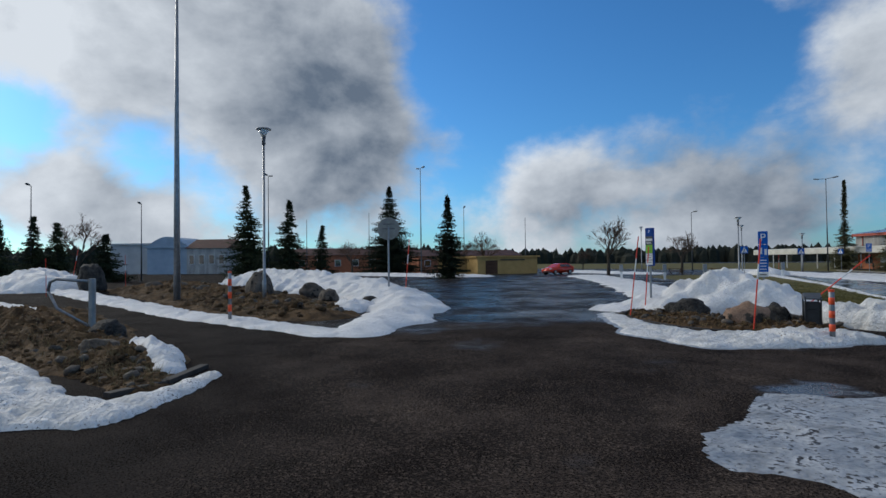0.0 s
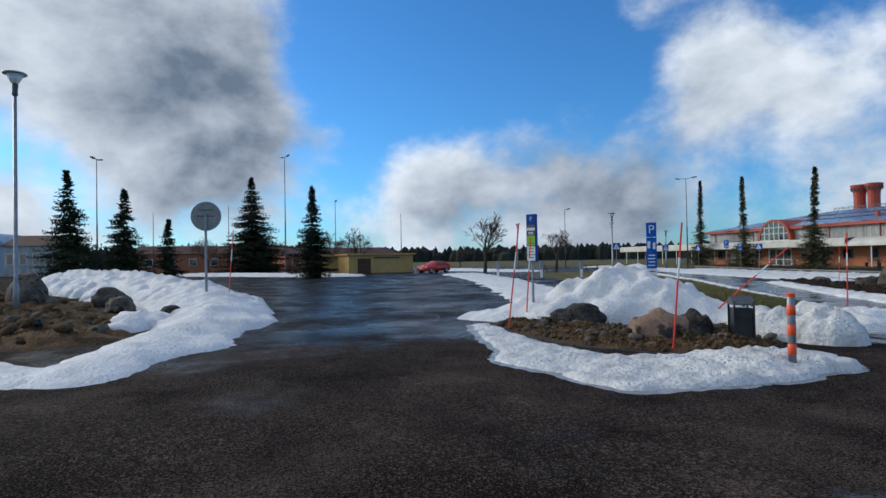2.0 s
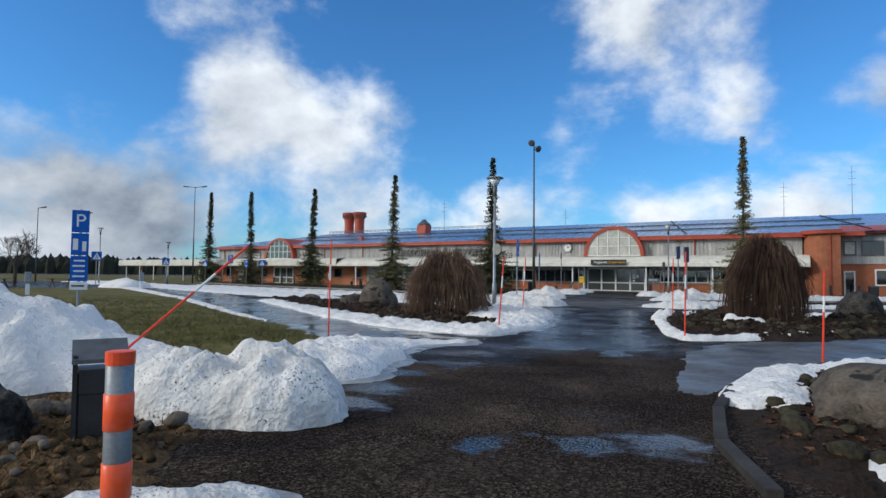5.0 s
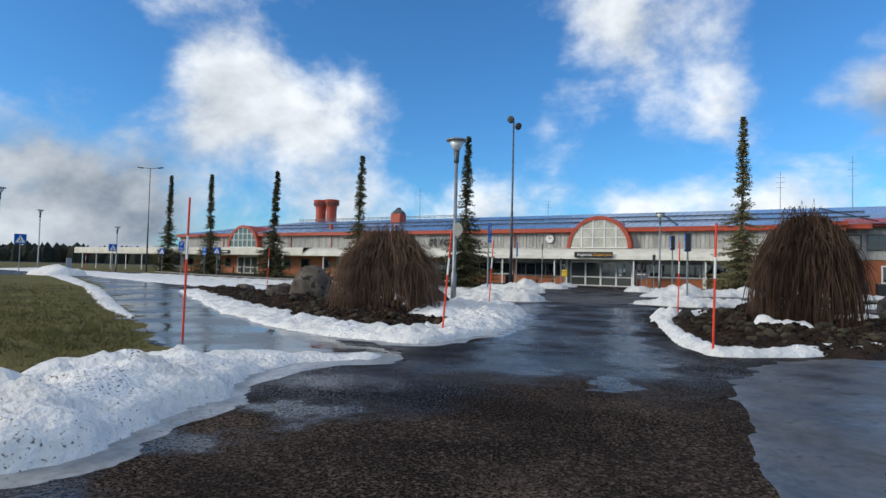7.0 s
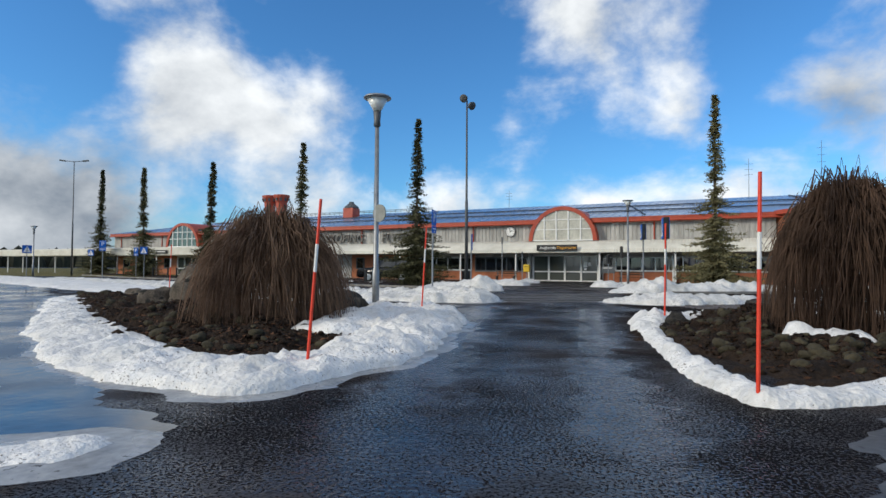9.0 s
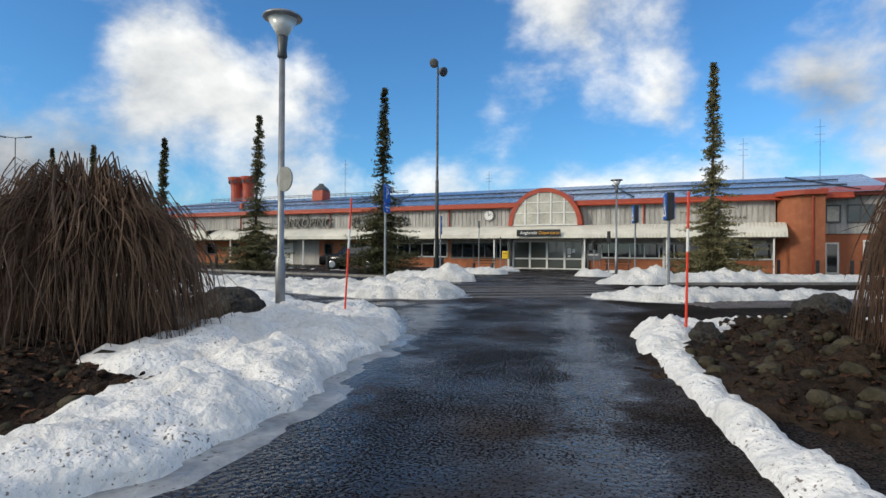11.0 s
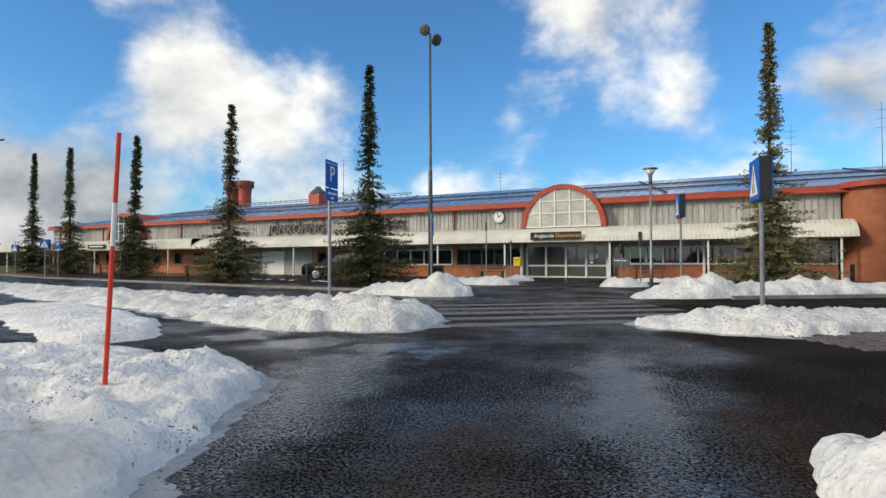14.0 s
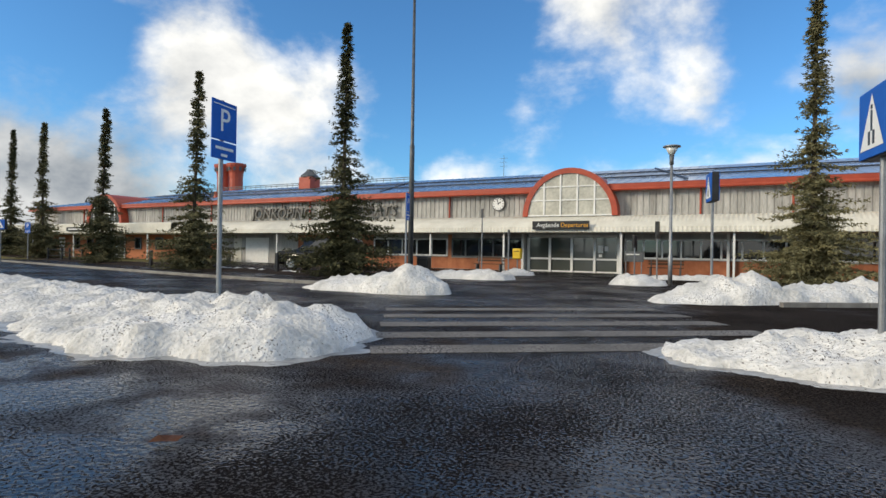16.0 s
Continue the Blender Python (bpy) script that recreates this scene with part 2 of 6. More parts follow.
    t.links.new(calc("MULTIPLY", span(wet, 0.0, 1.0, 0.04, 0.34), calc("SUBTRACT", 1.0, calc("MULTIPLY", chip, 0.9))), b.inputs["Specular IOR Level"])
    u = t.nodes.new("ShaderNodeBump")
    u.inputs["Strength"].default_value, u.inputs["Distance"].default_value = 0.5, 0.012
    t.links.new(calc("ADD", calc("ADD", calc("SUBTRACT", calc("MULTIPLY", chip, 0.5), calc("MULTIPLY", slab.outputs["Distance"], 0.8)), calc("MULTIPLY", fine.outputs["Distance"], calc("SUBTRACT", 0.9, calc("ADD", calc("MULTIPLY", wet, 0.72), calc("MULTIPLY", flood, 0.16))))), tex(0.9, 4.0)), u.inputs["Height"])
    t.links.new(u.outputs[0], b.inputs["Normal"])
    return m


def glass_material(name, tint, rough=0.03):
    m = bpy.data.materials.new(name)
    m.use_nodes = True
    b = m.node_tree.nodes["Principled BSDF"]
    b.inputs["Base Color"].default_value = (*tint, 1)
    b.inputs["Roughness"].default_value = rough
    b.inputs["Specular IOR Level"].default_value = 0.9
    return m


M_ASPHALT = asphalt_material()
M_SNOW = material("old_snow", (0.56, 0.56, 0.55), (0.82, 0.81, 0.795), 1.4, 14, 0.75, bump=0.6, dist=0.06, spots=(0.15, 0.13, 0.11), spot_scale=42, spot_at=0.605)
M_SNOW_DIRTY = material("gritty_snow", (0.43, 0.43, 0.415), (0.80, 0.79, 0.77), 1.8, 15, 0.75, bump=0.65, dist=0.065, spots=(0.10, 0.088, 0.075), spot_scale=38, spot_at=0.588)
M_ICE = material("grey_ice", (0.13, 0.14, 0.15), (0.50, 0.51, 0.52), 1.9, 14, 0.35, 0.65, bump=0.6, dist=0.04, spots=(0.04, 0.036, 0.032), spot_scale=16, spot_at=0.55)
M_SOIL = material("bare_soil", (0.030, 0.018, 0.009), (0.15, 0.092, 0.042), 2.2, 18, 0.95, bump=1.0, dist=0.08)
M_SOIL_DARK = material("dark_wet_soil", (0.009, 0.006, 0.0045), (0.038, 0.024, 0.015), 2.2, 18, 0.95, bump=1.0, dist=0.08)
M_TWIG_DARK = material("dark_brown_twigs", (0.024, 0.0145, 0.010), (0.095, 0.058, 0.040), 3, 25, 0.85, bump=0)
M_KERB_DARK = material("dark_wet_kerb", (0.022, 0.020, 0.018), (0.055, 0.050, 0.046), 3, 30, 0.8, bump=0.3, vary=0.3)
M_LITTER = material("dead_leaves", (0.045, 0.022, 0.012), (0.20, 0.10, 0.055), 5, 30, 0.9, bump=0.8, dist=0.05, vary=0.7)
M_LAWN = material("winter_lawn", (0.055, 0.055, 0.017), (0.17, 0.14, 0.045), 0.7, 28, 0.95, bump=0.8, dist=0.04)
M_STONE = material("granite_boulder", (0.035, 0.031, 0.027), (0.17, 0.14, 0.11), 2.2, 22, 0.85, bump=0.6, dist=0.04, spots=(0.02, 0.02, 0.018), spot_scale=5, spot_at=0.56)
M_STONE_MOSS = material("mossy_stone", (0.012, 0.011, 0.007), (0.070, 0.060, 0.038), 3, 18, 0.9, bump=0.7, dist=0.05)
M_STONE_RED = material("warm_granite", (0.13, 0.085, 0.06), (0.38, 0.25, 0.17), 1.7, 22, 0.8, bump=0.5, dist=0.04, spots=(0.045, 0.040, 0.034), spot_scale=2.4, spot_at=0.52)
M_STONE_DARK = material("black_boulder", (0.009, 0.009, 0.009), (0.075, 0.068, 0.06), 4, 16, 0.8, bump=1.0, dist=0.08)
M_STEEL = material("galvanised_steel", (0.19, 0.20, 0.21), (0.33, 0.34, 0.35), 6, 60, 0.45, metal=0.6, bump=0.05)
M_STEEL_DARK = material("weathered_steel", (0.07, 0.075, 0.08), (0.14, 0.145, 0.15), 6, 60, 0.5, metal=0.5, bump=0.05)
M_RED_STAKE = material("red_plastic", (0.62, 0.035, 0.012), (0.78, 0.07, 0.03), 6, 50, 0.45, bump=0.05)
M_ORANGE = material("orange_reflector", (0.75, 0.07, 0.015), (0.9, 0.12, 0.03), 6, 50, 0.4, bump=0.05)
M_WHITE = material("white_paint", (0.70, 0.70, 0.68), (0.80, 0.80, 0.78), 5, 50, 0.5, bump=0.05)
M_BLACK = material("black_plastic", (0.008, 0.008, 0.009), (0.025, 0.025, 0.027), 5, 40, 0.35, bump=0.1)
M_BLUE_SIGN = material("blue_sign", (0.010, 0.09, 0.40), (0.015, 0.12, 0.48), 4, 40, 0.6, bump=0.02)
M_NAVY = material("navy_panel", (0.010, 0.045, 0.22), (0.015, 0.07, 0.30), 4, 40, 0.6, bump=0.02)
M_GREEN_LABEL = material("green_label", (0.20, 0.48, 0.03), (0.28, 0.58, 0.05), 4, 40, 0.5, bump=0)
M_BRICK = material("red_brick", (0.32, 0.115, 0.060), (0.47, 0.185, 0.095), 2.5, 24, 0.85, bump=0.5, dist=0.02, vary=0.4)
M_PANEL = material("weathered_panel", (0.24, 0.235, 0.22), (0.52, 0.51, 0.485), 1.6, 14, 0.7, bump=0.2, stretch=(1, 1, 0.18))
M_RED_TRIM = material("red_sheet_metal", (0.30, 0.045, 0.022), (0.42, 0.075, 0.035), 2, 30, 0.45, bump=0.05)
M_CANOPY = material("cream_corrugated", (0.52, 0.50, 0.43), (0.68, 0.66, 0.58), 1.2, 20, 0.6, bump=0.1)
M_ROOF = material("wet_sheet_roof", (0.36, 0.43, 0.52), (0.50, 0.57, 0.66), 0.4, 8, 0.2, 0.32, bump=0.04, metal=0.75)
M_SEAM = material("dark_roof_seam", (0.012, 0.016, 0.025), (0.03, 0.035, 0.05), 2, 20, 0.4, bump=0)
M_GLASS = glass_material("dark_glass", (0.018, 0.02, 0.022))
# pale base colour stands for the lit interior and reflections in the panes
M_GLASS_DOOR = glass_material("door_glass_painted_light", (0.07, 0.078, 0.07), 0.06)
# bright pane colour, mottled by broad noise
M_GLASS_BRIGHT = material("bright_mottled_glass", (0.28, 0.27, 0.23), (0.62, 0.60, 0.52), 0.7, 6, 0.12, bump=0)
M_FRAME = material("white_window_frame", (0.66, 0.66, 0.64), (0.78, 0.78, 0.76), 4, 30, 0.5, bump=0.02)
M_CONCRETE = material("concrete", (0.20, 0.19, 0.175), (0.34, 0.33, 0.31), 2, 30, 0.85, bump=0.2)
M_NEEDLE = material("spruce_needles", (0.012, 0.018, 0.009), (0.050, 0.058, 0.024), 1.3, 12, 0.85, bump=0, vary=0.25)
M_NEEDLE_TAN = material("faded_spruce_needles", (0.045, 0.048, 0.022), (0.21, 0.19, 0.098), 1.1, 12, 0.85, bump=0, vary=0.25)
M_BARK = material("bark", (0.035, 0.028, 0.022), (0.10, 0.08, 0.06), 6, 40, 0.9, bump=0.5, dist=0.02)
M_TWIG = material("brown_twigs", (0.05, 0.029, 0.019), (0.20, 0.128, 0.086), 3, 25, 0.85, bump=0)
M_LENS = glass_material("lamp_lens", (0.66, 0.68, 0.66), 0.2)
M_CAR_RED = material("red_car_paint", (0.55, 0.035, 0.012), (0.62, 0.05, 0.02), 1, 10, 0.2, bump=0)
M_CAR_BLACK = material("black_car_paint", (0.006, 0.007, 0.008), (0.014, 0.015, 0.017), 1, 10, 0.2, bump=0)
M_RUBBER = material("rubber", (0.008, 0.008, 0.008), (0.02, 0.02, 0.02), 6, 40, 0.8, bump=0.1)
M_CHROME = material("alloy", (0.35, 0.35, 0.36), (0.5, 0.5, 0.5), 6, 40, 0.3, metal=0.9, bump=0)
M_YELLOW = material("yellow_box", (0.62, 0.40, 0.02), (0.75, 0.50, 0.03), 4, 40, 0.45, bump=0.02)
M_OCHRE = material("ochre_boards", (0.42, 0.26, 0.085), (0.56, 0.36, 0.13), 1, 14, 0.75, bump=0.2)
M_HANGAR = material("hangar_sheet", (0.38, 0.39, 0.40), (0.50, 0.51, 0.51), 0.6, 8, 0.6, bump=0.1)
M_HANGAR_BLUE = material("blue_hangar_sheet", (0.26, 0.33, 0.42), (0.36, 0.44, 0.53), 0.6, 8, 0.6, bump=0.1)
M_ROOF_DARK = material("dark_tile_roof", (0.05, 0.025, 0.018), (0.11, 0.05, 0.035), 1, 12, 0.7, bump=0.2)
M_FOREST = material("far_forest", (0.012, 0.016, 0.012), (0.04, 0.042, 0.03), 0.08, 0.9, 0.95, bump=0)
M_PAINT = material("worn_road_paint", (0.06, 0.056, 0.05), (0.27, 0.255, 0.24), 1.1, 30, 0.75, bump=0.3, dist=0.01, spots=(0.018, 0.016, 0.015), spot_scale=34, spot_at=0.53)
M_KERB = material("granite_kerb", (0.15, 0.14, 0.13), (0.26, 0.25, 0.23), 3, 30, 0.85, bump=0.3, vary=0.3)
M_SIGN_BLACK = material("black_sign_board", (0.012, 0.012, 0.013), (0.02, 0.02, 0.021), 4, 30, 0.4, bump=0)
M_ORANGE_TEXT = material("amber_letters", (0.65, 0.30, 0.02), (0.72, 0.36, 0.03), 4, 30, 0.5, bump=0)
M_LETTER = material("grey_metal_letters", (0.12, 0.117, 0.11), (0.22, 0.215, 0.20), 4, 30, 0.6, bump=0.05)
M_WOOD = material("brown_bench_wood", (0.06, 0.03, 0.018), (0.13, 0.07, 0.04), 3, 30, 0.8, bump=0.2, stretch=(0.2, 1, 1))
M_SIGN_BACK = material("grey_sign_back", (0.17, 0.178, 0.166), (0.26, 0.267, 0.248), 5, 40, 0.55, metal=0.2, bump=0.03)
M_SLUSH = material("grey_slush_ice", (0.16, 0.165, 0.17), (0.40, 0.41, 0.42), 2.2, 14, 0.22, 0.5, bump=0.3, dist=0.02, spots=(0.06, 0.058, 0.055), spot_scale=24, spot_at=0.60)
M_STRAW = material("dead_grass", (0.10, 0.075, 0.03), (0.30, 0.22, 0.11), 3, 20, 0.9, bump=0)
M_TURF = material("turf_blades", (0.055, 0.06, 0.018), (0.17, 0.15, 0.05), 1, 20, 0.9, bump=0)
M_LEAF = material("dead_leaf", (0.05, 0.02, 0.01), (0.09, 0.035, 0.016), 8, 50, 0.7, bump=0.2)


# ---- mesh helpers ----
def part(name, bm, mat, parent=None, label="", smooth=False):
    me = bpy.data.meshes.new(name)
    if smooth:
        for f in bm.faces:
            f.smooth = True
    bm.to_mesh(me)
    bm.free()
    me.materials.append(mat)
    ob = new(name, me)
    ob.parent = parent
    if label:
        ob["label"] = label
    return ob


def thing(name, m, label, category, group="", kind=""):
    ob = new(name)
    ob.empty_display_size = 0.2
    ob.matrix_world = m
    return tagged(ob, label, category, group, kind)


def box(bm, x0, x1, y0, y1, z0, z1):
    v = [bm.verts.new(p) for p in ((x0, y0, z0), (x1, y0, z0), (x1, y1, z0), (x0, y1, z0), (x0, y0, z1), (x1, y0, z1), (x1, y1, z1), (x0, y1, z1))]
    for q in ((3, 2, 1, 0), (4, 5, 6, 7), (0, 1, 5, 4), (1, 2, 6, 5), (2, 3, 7, 6), (3, 0, 4, 7)):
        bm.faces.new([v[i] for i in q])
    return v


def block(x0, x1, y0, y1, z0, z1, bevel=0.0):
    bm = bmesh.new()
    box(bm, x0, x1, y0, y1, z0, z1)
    if bevel:
        bmesh.ops.bevel(bm, geom=bm.edges[:], offset=bevel, segments=2, affect="EDGES", profile=0.6)
    return bm


def tube(bm, pts, radii, seg=8, cap=True):
    """A round tube along points, with a radius at each."""
    rings = []
    pts = [Vector(p) for p in pts]
    for i, p in enumerate(pts):
        d = (pts[min(i + 1, len(pts) - 1)] - pts[max(i - 1, 0)]).normalized()
        a = d.orthogonal().normalized() if not rings else (rings[-1][1] - d * rings[-1][1].dot(d)).normalized()
        b = d.cross(a)
        r = radii[i] if isinstance(radii, (list, tuple)) else radii
        rings.append(([bm.verts.new(p + (a * math.cos(k * 2 * math.pi / seg) + b * math.sin(k * 2 * math.pi / seg)) * r) for k in range(seg)], a))
    for (r0, _), (r1, _) in zip(rings, rings[1:]):
        for k in range(seg):
            bm.faces.new((r0[k], r0[(k + 1) % seg], r1[(k + 1) % seg], r1[k]))
    if cap:
        bm.faces.new(rings[0][0][::-1])
        bm.faces.new(rings[-1][0])
    return bm


def rod(p0, p1, r0, r1=None, seg=10):
    return tube(bmesh.new(), [p0, p1], [r0, r0 if r1 is None else r1], seg)


def lathe(profile, seg=16):
    bm = bmesh.new()
    rings = [[bm.verts.new((r * math.cos(2 * math.pi * k / seg), r * math.sin(2 * math.pi * k / seg), z)) for k in range(seg)] for r, z in profile]
    for a, b in zip(rings, rings[1:]):
        for k in range(seg):
            bm.faces.new((a[k], a[(k + 1) % seg], b[(k + 1) % seg], b[k]))
    bm.faces.new(rings[0][::-1])
    bm.faces.new(rings[-1])
    return bm


def writing(name, text, size, m, mat, parent, depth=0.01, shear=0.0, align="CENTER"):
    cu = bpy.data.curves.new(name, "FONT")
    cu.body, cu.size, cu.extrude, cu.shear, cu.align_x, cu.align_y = text, size, depth, shear, align, "CENTER"
    tmp = bpy.data.objects.new(name, cu)
    me = bpy.data.meshes.new_from_object(tmp)
    bpy.data.objects.remove(tmp)
    me.materials.clear()
    me.materials.append(mat)
    ob = new(name, me)
    ob.parent = parent
    ob.matrix_basis = m
    return ob


def fbm(x, y, z=0.0, o=4):
    return noise.fractal((x, y, z), 0.9, 2.1, o)


def mound(name, ridge, mat, label, category, res=0.15, rough=0.25, lump=2.2, kind="", z0=0.0, flatness=0.6, fine=0.0):
    """Heaped ground (snow, soil, turf): height falls away from a ridge line of (x, y, half-width, height), with a ragged rim."""
    xs = [p[0] for p in ridge]
    ys = [p[1] for p in ridge]
    w = max(p[2] for p in ridge) + 0.4
    x0, y0 = min(xs) - w, min(ys) - w
    nx, ny = int((max(xs) + w - x0) / res) + 2, int((max(ys) + w - y0) / res) + 2
    gx, gy = np.meshgrid(x0 + np.arange(nx) * res, y0 + np.arange(ny) * res, indexing="ij")
    best = np.full(gx.shape, -9.0)
    tall = np.zeros(gx.shape)
    segs = list(zip(ridge, ridge[1:])) or [(ridge[0], ridge[0])]
    for a, b in segs:
        dx, dy = b[0] - a[0], b[1] - a[1]
        ll = dx * dx + dy * dy or 1e-9
        k = np.clip(((gx - a[0]) * dx + (gy - a[1]) * dy) / ll, 0, 1)
        d = np.hypot(gx - a[0] - k * dx, gy - a[1] - k * dy)
        rim = 1 - d / (a[2] + k * (b[2] - a[2]))
        hh = a[3] + k * (b[3] - a[3])
        v = rim
        tall = np.where(v > best, hh, tall)
        best = np.maximum(best, v)
    near = best > -0.6
    jag = np.zeros(gx.shape)
    bumpy = np.zeros(gx.shape)
    for i, j in zip(*np.nonzero(near)):
        x, y = gx[i, j], gy[i, j]
        jag[i, j] = fbm(x * 0.9, y * 0.9, 3.3, 4)
        bumpy[i, j] = fbm(x * lump, y * lump, 7.7, 5) + (fine * fbm(x * lump * 3.5, y * lump * 3.5, 1.7, 3) if fine else 0)
    s = best + 0.28 * jag
    lift = np.power(np.clip(np.abs(s), 0, 1), flatness)
    top = tall * lift * (1 + rough * bumpy) + rough * 0.1 * bumpy * np.clip(s * 4, 0, 1)
    keep = near & (s > -0.5)
    z = np.where(s > 0, np.maximum(top, 0.004), -tall * lift) + z0
    inside = s > 0
    ids = -np.ones(gx.shape, int)
    face_ok = (keep[:-1, :-1] & keep[1:, :-1] & keep[:-1, 1:] & keep[1:, 1:]) & (inside[:-1, :-1] | inside[1:, :-1] | inside[:-1, 1:] | inside[1:, 1:])
    verts, faces = [], []
    ii, jj = np.nonzero(face_ok)
    for i, j in zip(ii, jj):
        q = []
        for a, b in ((i, j), (i + 1, j), (i + 1, j + 1), (i, j + 1)):
            if ids[a, b] < 0:
                ids[a, b] = len(verts)
                verts.append((gx[a, b] - ridge[0][0], gy[a, b] - ridge[0][1], z[a, b]))
            q.append(ids[a, b])
        faces.append(q)
    me = bpy.data.meshes.new(name)
    me.from_pydata(verts, [], faces)
    me.polygons.foreach_set("use_smooth", [True] * len(faces))
    me.materials.append(mat)
    ob = new(name, me)
    ob.location = (ridge[0][0], ridge[0][1], 0)
    return tagged(ob, label, category, "", kind)


# ---- ground ----
bm = bmesh.new()
edges = [-2500, -900, -400, -200, -120, -60, -20, 20, 60, 120, 200, 400, 900, 2500]
grid = [[bm.verts.new((x, y, 0)) for y in edges] for x in edges]
for i in range(len(edges) - 1):
    for j in range(len(edges) - 1):
        bm.faces.new((grid[i][j], grid[i + 1][j], grid[i + 1][j + 1], grid[i][j + 1]))
tagged(part("ground", bm, M_ASPHALT), "dark wet asphalt with grit and icy puddles", "ground", "", "structure")

LAWN = [(-11.0, 20.1, 1.8, 0.07), (-14.5, 21.8, 2.7, 0.09), (-20, 25.0, 3.2, 0.09), (-30, 31.6, 4.2, 0.09), (-46, 40.0, 6.5, 0.06)]
lawn = mound("lawn", LAWN, M_LAWN, "dull olive winter lawn beside the icy path", "lawn", 0.3, 0.1, 1.5, "structure")
mound("far_field", [(-60, 95, 30, 0.05), (-150, 100, 60, 0.05), (-260, 40, 70, 0.05)], M_LAWN, "far brown-green field before the woods", "field", 5.0, 0.1, 0.2, "structure")

# soil beds
BEDS = [
    ("soil_bed", [(-15.0, 1.4, 1.7, 0.22), (-20, -0.8, 3.0, 0.3), (-28, -4.2, 3.6, 0.4), (-40, -9.5, 4.0, 0.5)], "brown stony soil bed with dead grass on the far island", 0.16),
    ("soil_bed", [(-11.9, 12.1, 1.0, 0.12), (-9.4, 12.6, 1.5, 0.16), (-7.6, 13.4, 1.35, 0.16), (-8.6, 15.2, 1.2, 0.12)], "brown soil bed with clods and stones", 0.08),
    ("soil_bed", [(-22.5, 36.2, 1.0, 0.15), (-15, 31.6, 2.3, 0.22), (-10.2, 28.2, 1.9, 0.22), (-9.0, 26.9, 1.5, 0.2)], "soil bed covered in dead leaves and stones", 0.1),
    ("soil_bed", [(-1.6, 32.6, 1.4, 0.36), (-1.3, 30.4, 2.35, 0.34), (-1.2, 27.6, 1.6, 0.2), (1.6, 30.5, 1.9, 0.3), (4.0, 34.0, 2.0, 0.3)], "dark soil bed with stones and dead leaves", 0.1),
    ("soil_bed", [(-1.0, 16.6, 1.35, 0.12), (-0.4, 19.2, 1.6, 0.16), (1.6, 21.6, 1.6, 0.16)], "kerbed soil bed with dead leaves", 0.1),
    ("soil_bed", [(-4.0, -0.75, 0.5, 0.12), (-6.1, -1.7, 1.15, 0.22), (-10, -4.4, 1.8, 0.28), (-18, -9.5, 2.6, 0.3)], "brown grassy soil bed with stones", 0.1),
    ("soil_bed", [(-12, 57.6, 1.2, 0.06), (-18, 56.2, 1.7, 0.08), (-40, 64.2, 1.7, 0.08), (-68, 76, 1.7, 0.08)], "dark verge of soil under the spruce row", 0.4),
]
BED_TREES = []
for n, (name, ridge, label, res) in enumerate(BEDS):
    bed = mound(name, ridge, M_SOIL_DARK if n in (2, 3, 4, 6) else M_SOIL, label, "soil bed", res, 0.55, 2.6, "structure", fine=0.6)
    BED_TREES.append((BVHTree.FromPolygons([v.co for v in bed.data.vertices], [tuple(p.vertices) for p in bed.data.polygons]), bed.location.copy()))

